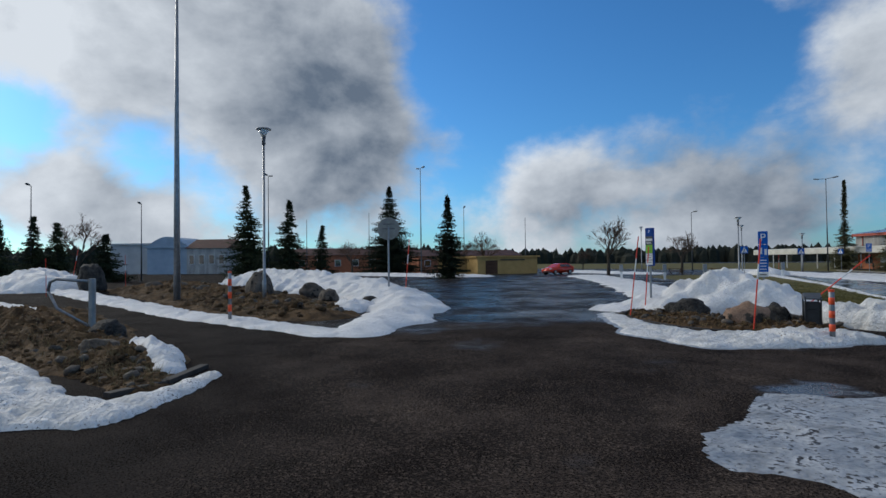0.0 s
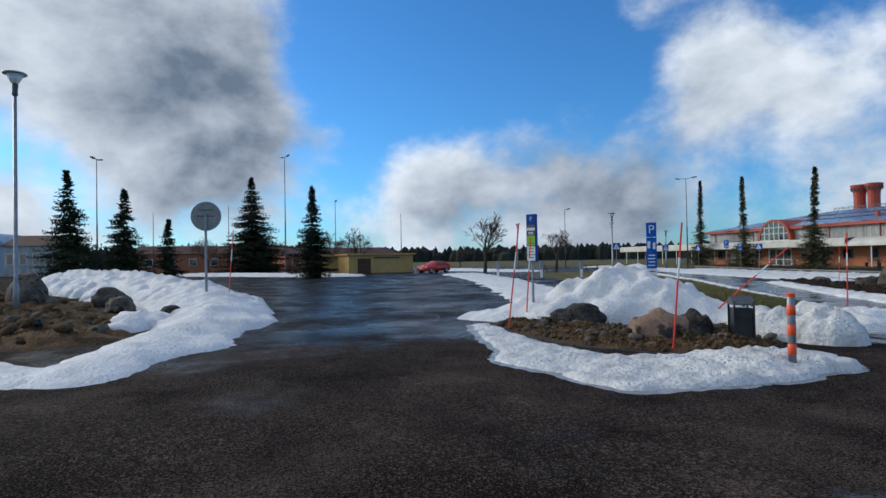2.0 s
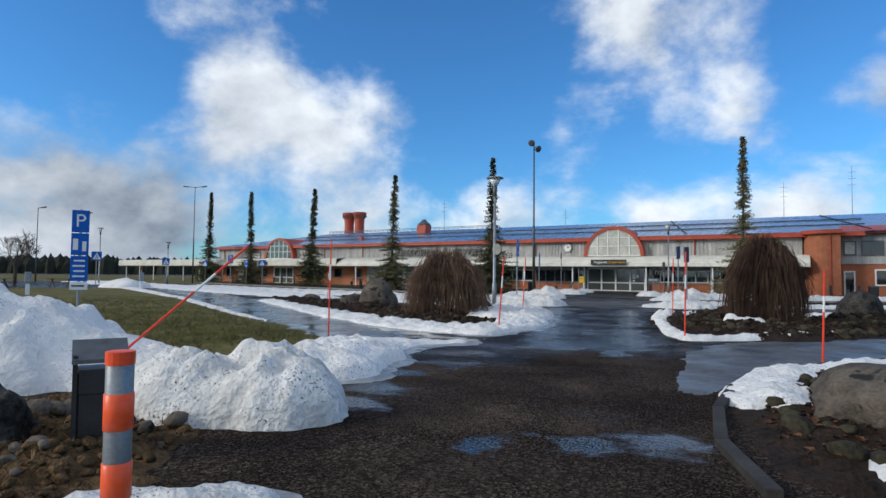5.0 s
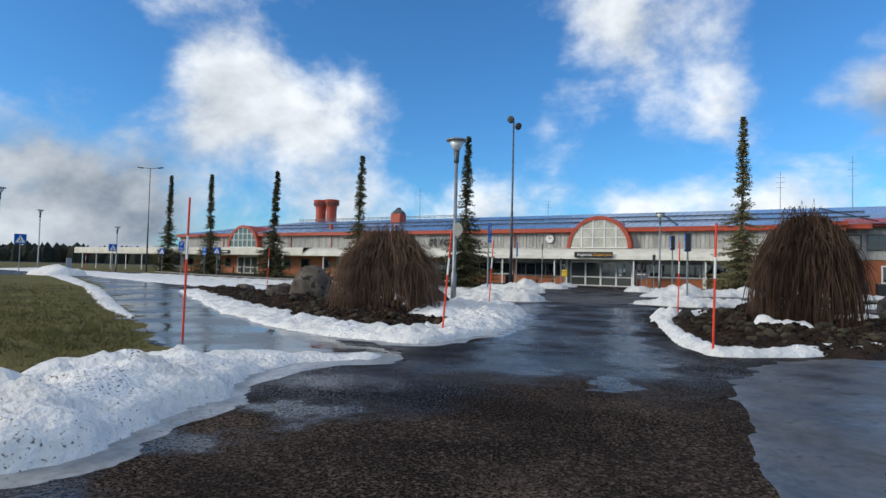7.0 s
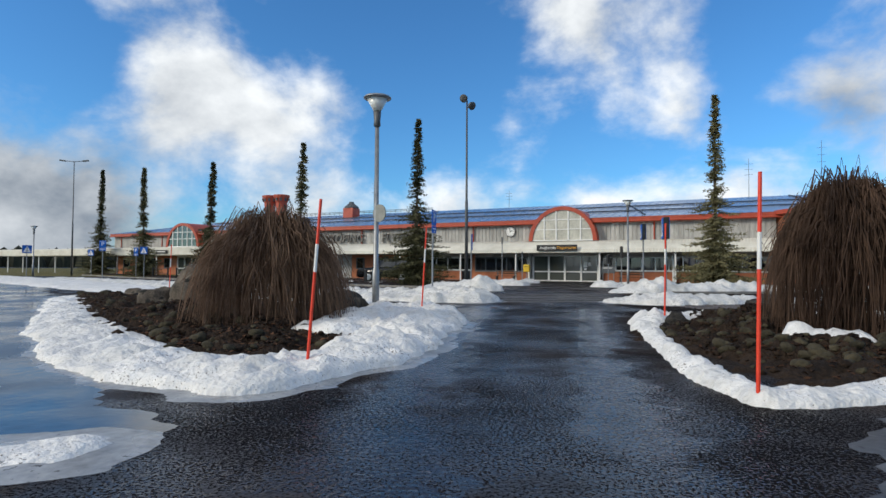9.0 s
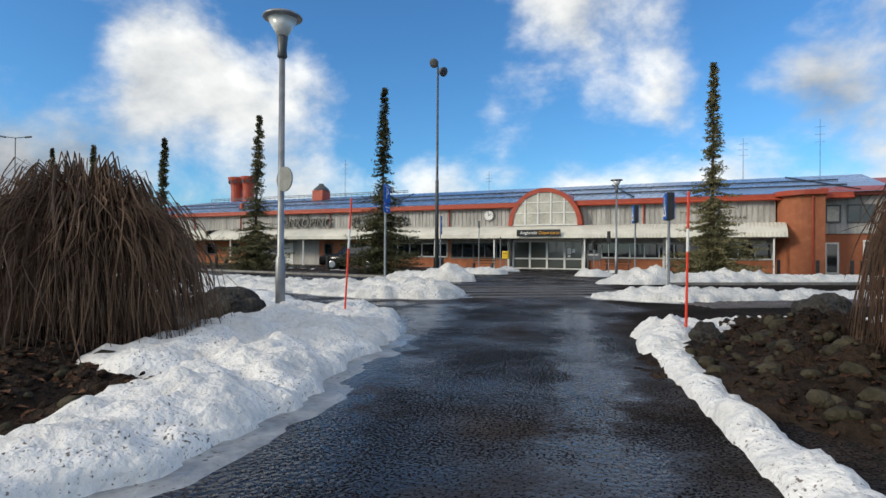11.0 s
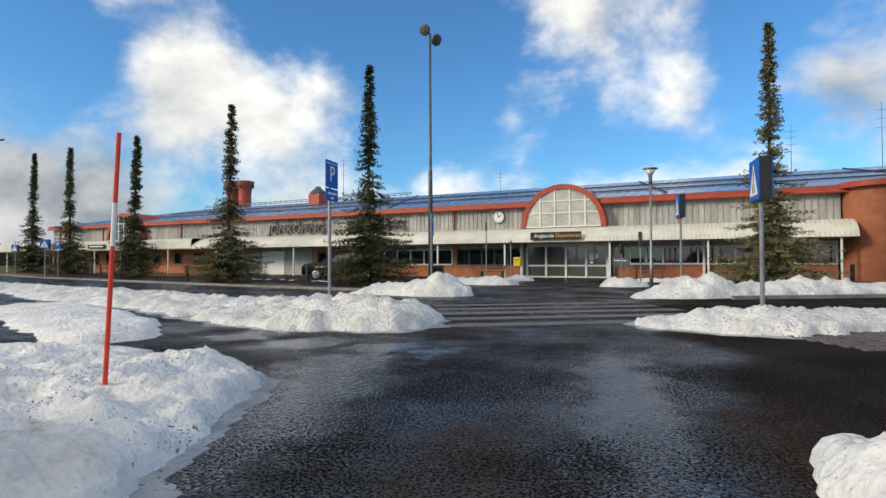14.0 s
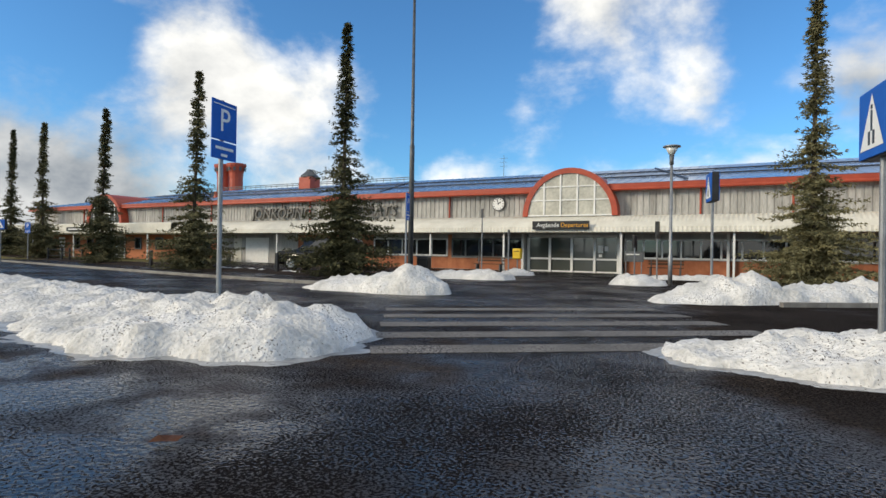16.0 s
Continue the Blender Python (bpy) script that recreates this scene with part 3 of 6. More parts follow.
# ---- snow ----
SNOW = [
    # island with the lamp and the round sign
    ([(-9.6, 2.1, 0.6, 0.10), (-12.7, -0.2, 0.6, 0.12), (-16.5, -3.1, 0.65, 0.14), (-31, -11.6, 0.9, 0.18), (-55, -24.5, 1.5, 0.2)], M_SNOW, "trodden snow strip along the island edge", 0.13),
    ([(-9.6, 2.7, 0.8, 0.16), (-12.8, 4.0, 1.2, 0.32), (-18, 5.2, 1.6, 0.55), (-26, 4.2, 2.4, 0.95), (-36, 1.0, 3.0, 1.25), (-48, -4.0, 3.5, 1.3)], M_SNOW, "ploughed snow bank heaped behind the island", 0.15),
    ([(-16.0, 2.7, 0.55, 0.3), (-18.2, 3.0, 0.9, 0.34)], M_SNOW, "leftover snow patch on the soil", 0.12),
    ([(-42, -18.5, 3.5, 1.4), (-52, -24, 4, 1.6)], M_SNOW, "high ploughed snow heap beside the side road", 0.3),
    # island with the boulders and the ticket machine
    ([(-12.4, 11.1, 0.3, 0.05), (-9.5, 10.4, 0.5, 0.07), (-7.5, 10.05, 0.85, 0.1), (-6.1, 10.5, 1.15, 0.12), (-5.55, 11.8, 1.0, 0.2), (-5.6, 12.9, 0.85, 0.24)], M_SNOW_DIRTY, "trodden gritty snow crescent round the island", 0.07),
    ([(-14.0, 12.4, 1.0, 0.3), (-13.2, 14.2, 1.6, 0.95), (-12.4, 15.4, 1.9, 1.42), (-11.2, 16.3, 1.6, 1.05), (-9.7, 16.7, 1.0, 0.45)], M_SNOW, "large ploughed heap of old white snow", 0.1),
    ([(-9.6, 16.9, 0.6, 0.35), (-8.5, 16.1, 0.75, 0.5), (-7.5, 15.6, 0.8, 0.62), (-6.95, 15.8, 0.75, 0.72)], M_SNOW_DIRTY, "blocky lump of hard ploughed snow", 0.07),
    ([(-7.9, 18.0, 0.9, 0.36), (-8.3, 19.4, 1.1, 0.34), (-8.7, 20.7, 0.8, 0.2), (-8.2, 21.7, 0.4, 0.09), (-7.4, 22.4, 0.28, 0.06)], M_SNOW, "thin tongue of snow by the path", 0.1),
    ([(-13.5, 13.6, 1.0, 0.12), (-17, 16.2, 1.3, 0.14), (-24, 19.5, 1.6, 0.14), (-38, 25, 1.8, 0.14), (-55, 30, 2.0, 0.14)], M_SNOW, "low snow strip round the turning circle", 0.25),
    ([(-14.5, 24.9, 0.12, 0.04), (-16.9, 26.4, 0.25, 0.06), (-27, 33.7, 0.35, 0.08), (-48, 47, 0.7, 0.1)], M_SNOW, "thin snow edge between lawn and path", 0.12),
    ([(-23, 39.5, 1.5, 0.12), (-34, 45, 2.2, 0.16), (-48, 51.5, 2.5, 0.16), (-70, 60, 3, 0.2)], M_SNOW, "wide snow strip before the road", 0.3),
    ([(-47, 46.5, 1.6, 0.9), (-50, 47.5, 1.2, 0.6)], M_SNOW, "ploughed snow heap beside the lawn", 0.3),
    # island with the first weeping bush
    ([(-22.8, 35.2, 0.6, 0.08), (-13.8, 27.9, 0.75, 0.13), (-9.8, 25.2, 0.75, 0.16), (-7.65, 24.65, 0.72, 0.2), (-7.25, 26.2, 0.66, 0.24), (-7.35, 27.8, 0.74, 0.25), (-7.85, 30.0, 0.98, 0.26), (-8.5, 32.2, 1.05, 0.26), (-9.0, 33.6, 0.9, 0.25)], M_SNOW, "rounded snow bank along the island edge", 0.06),
    ([(-8.5, 28.2, 0.7, 0.3), (-8.9, 30.2, 1.0, 0.33), (-9.5, 32.4, 1.2, 0.32), (-10.9, 33.9, 1.0, 0.26)], M_SNOW, "trodden snow round the foot of the lamp", 0.1),
    ([(-12.4, 36.0, 0.7, 0.2), (-14, 37.2, 1.1, 0.16), (-19, 40, 1.1, 0.14)], M_SNOW, "snow strip along the back of the island", 0.15),
    # island with the second weeping bush
    ([(-1.3, 34.3, 0.32, 0.12), (-2.4, 33.5, 0.5, 0.22), (-3.2, 32.7, 0.65, 0.3), (-3.5, 31.6, 0.42, 0.24), (-3.5, 30.4, 0.2, 0.15), (-3.4, 29.0, 0.19, 0.14), (-3.28, 27.6, 0.18, 0.14), (-3.05, 26.2, 0.2, 0.13), (-2.75, 25.4, 0.24, 0.12), (-1.6, 26.1, 0.3, 0.1), (0.6, 28.3, 0.4, 0.1), (4.5, 31.5, 0.4, 0.1)], M_SNOW, "snow rim round the bush island", 0.05),
    ([(-1.4, 34.4, 0.4, 0.14), (2.0, 36.4, 0.6, 0.14), (9.0, 41, 0.7, 0.14)], M_SNOW, "low snow strip behind the bush island", 0.2),
    ([(-1.6, 28.9, 0.35, 0.34), (-1.0, 28.7, 0.3, 0.36)], M_SNOW, "leftover snow patch on dead leaves", 0.1),
    # kerbed island
    ([(-2.0, 18.6, 0.55, 0.16), (-1.5, 20.4, 0.5, 0.14), (-0.1, 22.2, 0.5, 0.12), (2.4, 24.2, 0.5, 0.1)], M_SNOW, "snow rim on the kerbed island", 0.08),
    ([(-1.25, 16.0, 0.4, 0.2), (-0.3, 15.8, 0.6, 0.26), (0.6, 16.2, 0.6, 0.26)], M_SNOW, "snow patch at the tip of the kerbed island", 0.08),
    # first island by the start
    ([(-4.6, 0.15, 0.2, 0.06), (-3.2, -0.15, 0.3, 0.08), (-2.2, -0.7, 0.5, 0.12), (-2.7, -1.9, 0.9, 0.18), (-4.4, -3.6, 1.2, 0.2), (-8.0, -6.2, 1.2, 0.2)], M_SNOW_DIRTY, "gritty snow bank in front of the soil bed", 0.08),
    ([(-7.6, -1.8, 0.35, 0.4), (-6.2, -1.1, 0.45, 0.34), (-5.0, -0.6, 0.3, 0.2)], M_SNOW, "snow patch on the soil bed", 0.08),
    ([(-18, -8.6, 0.5, 0.3), (-26, -14.5, 0.6, 0.2)], M_SNOW, "thin snow strip beside the side road", 0.2),
    # banks along the road
    ([(-46, 53.5, 1.4, 0.2), (-30, 47.4, 1.4, 0.2), (-20, 43.3, 1.5, 0.26), (-14.5, 41.4, 1.7, 0.26), (-11.4, 40.0, 1.8, 0.34), (-9.4, 39.2, 1.5, 0.52)], M_SNOW_DIRTY, "long ploughed snow bank beside the road", 0.1),
    ([(-4.0, 40.2, 0.7, 0.18), (-2.7, 40.3, 1.15, 0.34), (-0.6, 41.6, 0.9, 0.24), (3.0, 43.6, 0.7, 0.14), (9, 47, 0.6, 0.12)], M_SNOW_DIRTY, "snow bank round the crossing sign", 0.09),
    ([(-13.2, 48.6, 1.1, 0.34), (-11.8, 48.2, 1.1, 0.45), (-10.7, 47.8, 1.0, 0.75)], M_SNOW_DIRTY, "ploughed snow heap at the foot of the mast", 0.12),
    ([(-4.2, 48.2, 0.6, 0.2), (-2.9, 49.0, 1.2, 0.7), (-1.2, 49.8, 0.9, 0.4), (0.6, 51.0, 0.9, 0.55), (2.8, 52.2, 0.8, 0.4), (12, 57, 0.6, 0.15)], M_SNOW_DIRTY, "ploughed snow heaps along the far kerb", 0.12),
    ([(-13.0, 56.8, 0.9, 0.3), (-11.0, 57.2, 1.1, 0.36)], M_SNOW_DIRTY, "low snow heap on the forecourt", 0.15),
    ([(-10.9, 62.2, 0.7, 0.3), (-10.4, 62.4, 0.5, 0.25)], M_SNOW_DIRTY, "small snow heap by the entrance", 0.15),
    ([(-5.2, 56.0, 0.8, 0.45), (-4.6, 56.2, 0.7, 0.3)], M_SNOW_DIRTY, "small snow heap under the lamp", 0.15),
    ([(-3.6, 62.4, 0.8, 0.2), (-1.4, 62.2, 0.8, 0.2)], M_SNOW_DIRTY, "low snow strip on the forecourt", 0.2),
    ([(-27, 59.5, 0.3, 0.1), (-20.5, 57.2, 0.3, 0.1)], M_SNOW, "thin snow strip along the kerb", 0.2),
    ([(6.5, 58.5, 0.9, 0.2), (14, 61, 0.9, 0.2)], M_SNOW_DIRTY, "low snow strip along the kerb", 0.25),
    ([(-62, 18, 3.0, 0.25), (-72, 12, 4, 0.3), (-84, 4, 4, 0.3)], M_SNOW, "snow strip at the far edge of the turning circle", 0.5),
    ([(-60, 40, 2.5, 0.2), (-75, 38, 2.5, 0.3)], M_SNOW, "snow strip beside the car park", 0.5),
    ([(-70, -8, 3.0, 1.0), (-76, -6, 2.5, 0.8)], M_SNOW, "far ploughed snow heap", 0.5),
]
for ridge, mat, label, res in SNOW:
    high = max(p[3] for p in ridge)
    mound("snow_bank", ridge, mat, label, "snow", res, 0.34 if high < 0.8 else 0.16, 2.4, flatness=0.32 if high < 0.4 else 0.5 if high < 0.9 else 0.62, fine=0.5 if high < 0.6 else 0.3)
for n in (4, 7, 12, 23, 24):
    ridge = [(x, y, w + {4: 0.12, 7: 0.25, 12: 0.2}.get(n, 0.16), 0.03) for x, y, w, h in SNOW[n][0]]
    mound("slush_rim", ridge, M_SLUSH, "thin grey slush and ice beside the snow", "slush", max(0.08, SNOW[n][3]), 0.1, 2.0, "structure")
mound("ice_sheet", [(0.85, 6.5, 1.0, 0.02), (0.2, 8.0, 1.35, 0.03), (1.6, 10.2, 1.7, 0.03)], M_ICE, "flat grey ice with trodden snow crust", "ice", 0.08, 0.3, 2.5, "structure")
mound("snow_crust", [(1.4, 7.4, 0.55, 0.04), (1.1, 8.7, 0.95, 0.05), (1.9, 10.1, 1.2, 0.05)], M_SNOW_DIRTY, "thin trodden snow crust on the ice", "snow", 0.06, 0.4, 3.0, fine=0.5)
M_PATH_ICE = material("blue_grey_path_ice", (0.028, 0.032, 0.038), (0.075, 0.085, 0.10), 1.0, 9, 0.06, 0.3, bump=0.12, dist=0.02, spots=(0.03, 0.03, 0.032), spot_scale=7, spot_at=0.64)
mound("ice_sheet", [(-8.4, 22.3, 1.2, 0.014), (-13.0, 25.0, 1.6, 0.014), (-24, 33.2, 2.0, 0.014), (-40, 44, 2.4, 0.014)], M_PATH_ICE, "wet blue-grey ice over the footpath", "ice", 0.2, 0.1, 2.0, "structure")
M_GREY_ICE = material("dull_grey_ice", (0.034, 0.035, 0.038), (0.12, 0.124, 0.132), 1.3, 9, 0.3, 0.65, bump=0.5, dist=0.03, spots=(0.035, 0.034, 0.034), spot_scale=12, spot_at=0.58)
mound("ice_sheet", [(-2.75, 18.9, 0.2, 0.012), (-2.5, 20.6, 0.45, 0.016), (-2.0, 22.4, 0.95, 0.018), (-1.2, 24.0, 1.35, 0.018), (1.8, 26.6, 1.6, 0.018), (7.0, 30.5, 1.8, 0.018)], M_GREY_ICE, "rough grey ice over the side path", "ice", 0.12, 0.2, 2.2, "structure")


# ---- boulders and stones ----
def boulder(x, y, w, d, h, mat, label, seed, turn=0.0, z=0.0, sub=3):
    bm = bmesh.new()
    bmesh.ops.create_icosphere(bm, subdivisions=sub + 1, radius=1.0)
    for v in bm.verts:
        n = v.co.normalized()
        k = 1 + 0.26 * noise.fractal(n * 1.1 + Vector((seed * 3.1, seed, 0)), 1.0, 2.0, 3) + 0.09 * noise.noise(n * 3.5 + Vector((seed, 0, 0))) + 0.035 * noise.noise(n * 9 + Vector((0, seed, 0)))
        p = n * k
        p.x, p.y = math.copysign(abs(p.x) ** 0.85, p.x), math.copysign(abs(p.y) ** 0.85, p.y)
        v.co = (p.x * w / 2, p.y * d / 2, max(p.z, -0.25) * h * 0.78 + h * 0.2)
    ob = part("boulder", bm, mat, None, "", True)
    ob.matrix_world = pose(x, y, z, 0, 0, turn)
    return tagged(ob, label, "boulder", "boulders on the islands")


boulder(-11.0, 13.05, 1.3, 0.75, 0.5, M_STONE_DARK, "long dark wet boulder on the soil bed", 1, 40, 0.05)
boulder(-8.35, 13.05, 1.2, 0.85, 0.62, M_STONE_RED, "large warm-brown granite boulder on the soil bed", 2, 42)
boulder(-7.95, 13.6, 0.75, 0.65, 0.62, M_STONE_DARK, "dark grey boulder behind the large one", 3, 20)
boulder(-11.6, 14.2, 0.6, 0.45, 0.3, M_STONE, "small grey boulder by the ticket machine", 4, 10)
boulder(-15.0, 32.6, 1.7, 1.2, 1.15, M_STONE, "large mossy grey boulder on the soil bed", 5, 30)
boulder(-16.0, 32.2, 1.0, 0.8, 0.65, M_STONE, "grey boulder leaning on a larger one", 6, 50)
boulder(-10.2, 31.65, 1.25, 0.9, 0.62, M_STONE_DARK, "dark rough boulder beside the lamp post", 7, 15)
boulder(-11.8, 30.6, 1.2, 0.9, 0.42, M_STONE_DARK, "low dark boulder beside the bush", 8, 60)
boulder(-0.9, 34.1, 1.0, 0.7, 0.62, M_STONE_DARK, "black boulder on the soil bed", 9, 20)
boulder(-3.0, 31.7, 0.42, 0.36, 0.34, M_STONE_DARK, "small dark stone at the island tip", 10, 0)
boulder(3.1, 36.0, 1.5, 1.1, 1.0, M_STONE_DARK, "large black boulder on the soil bed", 11, 35)
boulder(-0.95, 17.75, 1.5, 1.3, 0.62, M_STONE, "large grey-brown boulder on the kerbed island", 12, 10)
boulder(-9.2, -3.0, 0.95, 0.7, 0.55, M_STONE_DARK, "dark wet boulder at the island edge", 13, 30)
boulder(-7.0, -2.4, 0.8, 0.6, 0.4, M_STONE, "brown stone in the soil bed", 14, 70)
boulder(-25.6, -1.6, 1.9, 1.3, 1.35, M_STONE, "tall angular grey boulder on the island", 15, 20)
boulder(-26.8, 1.0, 1.4, 1.0, 0.7, M_STONE, "grey boulder on the island", 16, 80)
boulder(-22.2, 1.9, 1.3, 0.9, 0.62, M_STONE, "round grey boulder on the island", 17, 0)
boulder(-19.4, 3.6, 0.8, 0.6, 0.4, M_STONE_DARK, "small dark boulder in the snow", 18, 40)
boulder(-33.5, -7.4, 1.6, 1.1, 0.8, M_STONE, "grey boulder on the island", 19, 10)
boulder(-36.5, -9.8, 1.5, 1.0, 0.7, M_STONE, "grey boulder on the island", 20, 55)
boulder(-31.0, -5.4, 1.3, 0.9, 0.6, M_STONE, "low grey boulder on the island", 21, 95)
boulder(-38.5, -14.3, 2.6, 1.7, 1.9, M_STONE_DARK, "huge dark boulder beside the side road", 22, 20, 0.1)
boulder(-21.0, 36.4, 1.0, 0.6, 0.35, M_STONE, "flat stone at the bed's end", 23, 0)
boulder(13.0, 63.2, 1.3, 0.9, 0.75, M_STONE, "grey boulder on the forecourt", 24, 0)
boulder(20.0, 62.5, 1.3, 0.9, 0.75, M_STONE, "grey boulder on the forecourt", 25, 50)

rng = random.Random(5)
stone_meshes = []
for k in range(6):
    bm = bmesh.new()
    bmesh.ops.create_icosphere(bm, subdivisions=2, radius=1.0)
    for v in bm.verts:
        v.co *= 1 + 0.3 * noise.noise(v.co * 1.3 + Vector((k * 5.0, 0, 0)))
        v.co.z *= 0.62
    for f in bm.faces:
        f.smooth = True
    me = bpy.data.meshes.new("stone")
    bm.to_mesh(me)
    bm.free()
    stone_meshes.append(me)


def scatter(name, spots, count, lo, hi, mat, label, category, meshes, bed, flat=1.0):
    """Many small loose pieces joined into one object."""
    verts, faces = [], []
    for _ in range(count):
        a, b = rng.choice(list(zip(spots, spots[1:])))
        k = rng.random()
        w = a[2] + k * (b[2] - a[2])
        r, th = w * 0.95 * math.sqrt(rng.random()), rng.random() * 6.283
        x, y = a[0] + k * (b[0] - a[0]) + r * math.cos(th), a[1] + k * (b[1] - a[1]) + r * math.sin(th)
        hit = bed[0].ray_cast(Vector((x, y, 3)) - bed[1], Vector((0, 0, -1)))[0]
        if hit is None or hit.z < 0.01:
            continue
        h = hit.z
        s = lo + (hi - lo) * rng.random() ** 2.2
        m = Matrix.LocRotScale((x, y, h + s * 0.12), Euler((rng.uniform(-0.5, 0.5), rng.uniform(-0.5, 0.5), rng.random() * 6.3)), (s * rng.uniform(0.7, 1.3), s * rng.uniform(0.7, 1.2), s * flat))
        me = rng.choice(meshes)
        base = len(verts)
        verts += [m @ v.co for v in me.vertices]
        faces += [[base + i for i in p.vertices] for p in me.polygons]
    me = bpy.data.meshes.new(name)
    me.from_pydata([tuple(v) for v in verts], [], faces)
    me.polygons.foreach_set("use_smooth", [True] * len(faces))
    me.materials.append(mat)
    return tagged(new(name, me), label, category, "", "stuff")


leaf_meshes = []
for k in range(3):
    me = bpy.data.meshes.new("leaf")
    me.from_pydata([(0, -1, 0), (0.5, -0.2, 0.25), (0.1 * k, 1, 0.1), (-0.5, -0.1, 0.3)], [], [(0, 1, 2), (0, 2, 3)])
    leaf_meshes.append(me)
for n, (name, ridge, label, res) in enumerate(BEDS[:6]):
    far = n == 0
    scatter("loose_stones", ridge, (60, 170, 260, 620, 150, 70)[n], 0.035 if not far else 0.06, 0.15 if not far else 0.26, M_STONE_MOSS if n in (2, 3, 4) else M_STONE, "loose grey-brown stones on the soil", "stones", stone_meshes, BED_TREES[n])
    scatter("soil_clods", ridge, (700, 2400, 1200, 1200, 500, 1200)[n], 0.02, 0.07 if not far else 0.22, M_SOIL_DARK if n in (2, 3, 4) else M_SOIL, "clods of brown soil", "soil", stone_meshes, BED_TREES[n])
    if n in (2, 3, 4):
        scatter("leaf_litter", ridge, (0, 0, 5000, 6000, 2500)[n], 0.03, 0.07, M_LITTER, "brown dead leaves lying on the soil", "leaves", leaf_meshes, BED_TREES[n])

grass_meshes = []
for k in range(4):
    vs, fs = [], []
    for j in range(6):
        a = rng.random() * 6.283
        x, y, ln = 0.35 * math.cos(a), 0.35 * math.sin(a), rng.uniform(0.5, 1.1)
        vs += [(x - 0.05, y, -0.1), (x + 0.05, y, -0.1), (x * 2.6 + rng.gauss(0, 0.2), y * 2.6 + rng.gauss(0, 0.2), ln)]
        fs.append((3 * j, 3 * j + 1, 3 * j + 2))
    me = bpy.data.meshes.new("grass_tuft")
    me.from_pydata(vs, [], fs)
    grass_meshes.append(me)
for n, count in ((0, 2600), (1, 500), (5, 900)):
    scatter("dead_grass", BEDS[n][1], count, 0.05, 0.15, M_STRAW, "straw-coloured dead grass tufts on the soil", "grass", grass_meshes, BED_TREES[n])
lawn_tree = (BVHTree.FromPolygons([v.co for v in lawn.data.vertices], [tuple(p.vertices) for p in lawn.data.polygons]), lawn.location.copy())
scatter("turf", LAWN[:4], 9000, 0.04, 0.11, M_TURF, "short olive-brown winter grass blades", "grass", grass_meshes, lawn_tree)


# ---- road marks and kerbs ----
def crossing():
    t = thing("zebra_crossing", pose(-6.15, 42.6, 0, 0, 0, 27), "worn white zebra crossing stripes on asphalt", "road marking", "", "structure")
    for k in range(5):
        y = (k - 2) * 1.15
        part("stripe", block(-3.1 + 0.1 * k, 2.7 + 0.05 * k, y - 0.26, y + 0.26, 0.003, 0.008), M_PAINT, t)


crossing()


def kerb(name, pts, label, w=0.14, h=0.11, mat=M_KERB):
    t = thing(name, pose(pts[0][0], pts[0][1], 0), label, "kerb", "", "structure")
    for (x0, y0), (x1, y1) in zip(pts, pts[1:]):
        n = max(1, round(math.hypot(x1 - x0, y1 - y0) / 1.0))
        ln = math.hypot(x1 - x0, y1 - y0) / n
        a = math.atan2(y1 - y0, x1 - x0)
        bm = block(0.008, ln - 0.008, -w / 2, w / 2, -0.05, h, 0.012)
        me = bpy.data.meshes.new("kerbstone")
        bm.to_mesh(me)
        bm.free()
        me.materials.append(mat)
        for k in range(n):
            o = new("kerbstone", me)
            o.parent = t
            o.matrix_basis = pose(x0 - pts[0][0] + math.cos(a) * ln * k, y0 - pts[0][1] + math.sin(a) * ln * k, 0, 0, 0, math.degrees(a))


kerb("kerb", [(-60, 67.5), (-47.4, 61.2), (-35, 56.6), (-23.6, 52.4), (-15.9, 50.0), (-13.6, 49.7)], "long grey granite kerb along the road")
kerb("kerb", [(-1.9, 48.0), (3.0, 50.3), (16, 56.4)], "grey granite kerb along the road")
kerb("kerb", [(-2.35, 15.2), (-2.6, 16.4), (-2.55, 17.8), (-2.3, 19.2), (-1.6, 20.9), (-0.4, 22.5), (2.2, 24.8)], "dark kerb round the soil island", 0.12, 0.07, M_KERB_DARK)
kerb("kerb", [(-12.6, 11.4), (-10.4, 11.0), (-8.4, 11.1), (-7.0, 11.8), (-6.4, 12.9)], "dark kerb round the boulder island", 0.1, 0.05, M_KERB_DARK)


kerb("kerb", [(-3.3, -0.95), (-4.05, -0.4), (-5.4, -0.1)], "dark kerb at the tip of the first island", 0.16, 0.07, M_KERB_DARK)


# ---- terminal building ----
BX, BY, BTURN = -8.89, 68.5, -10.0
term = thing("terminal_building", pose(BX, BY, 0, 0, 0, BTURN), "long low airport terminal with grey panels, brick and blue roof", "building")
U0, U1 = -60.0, 15.4


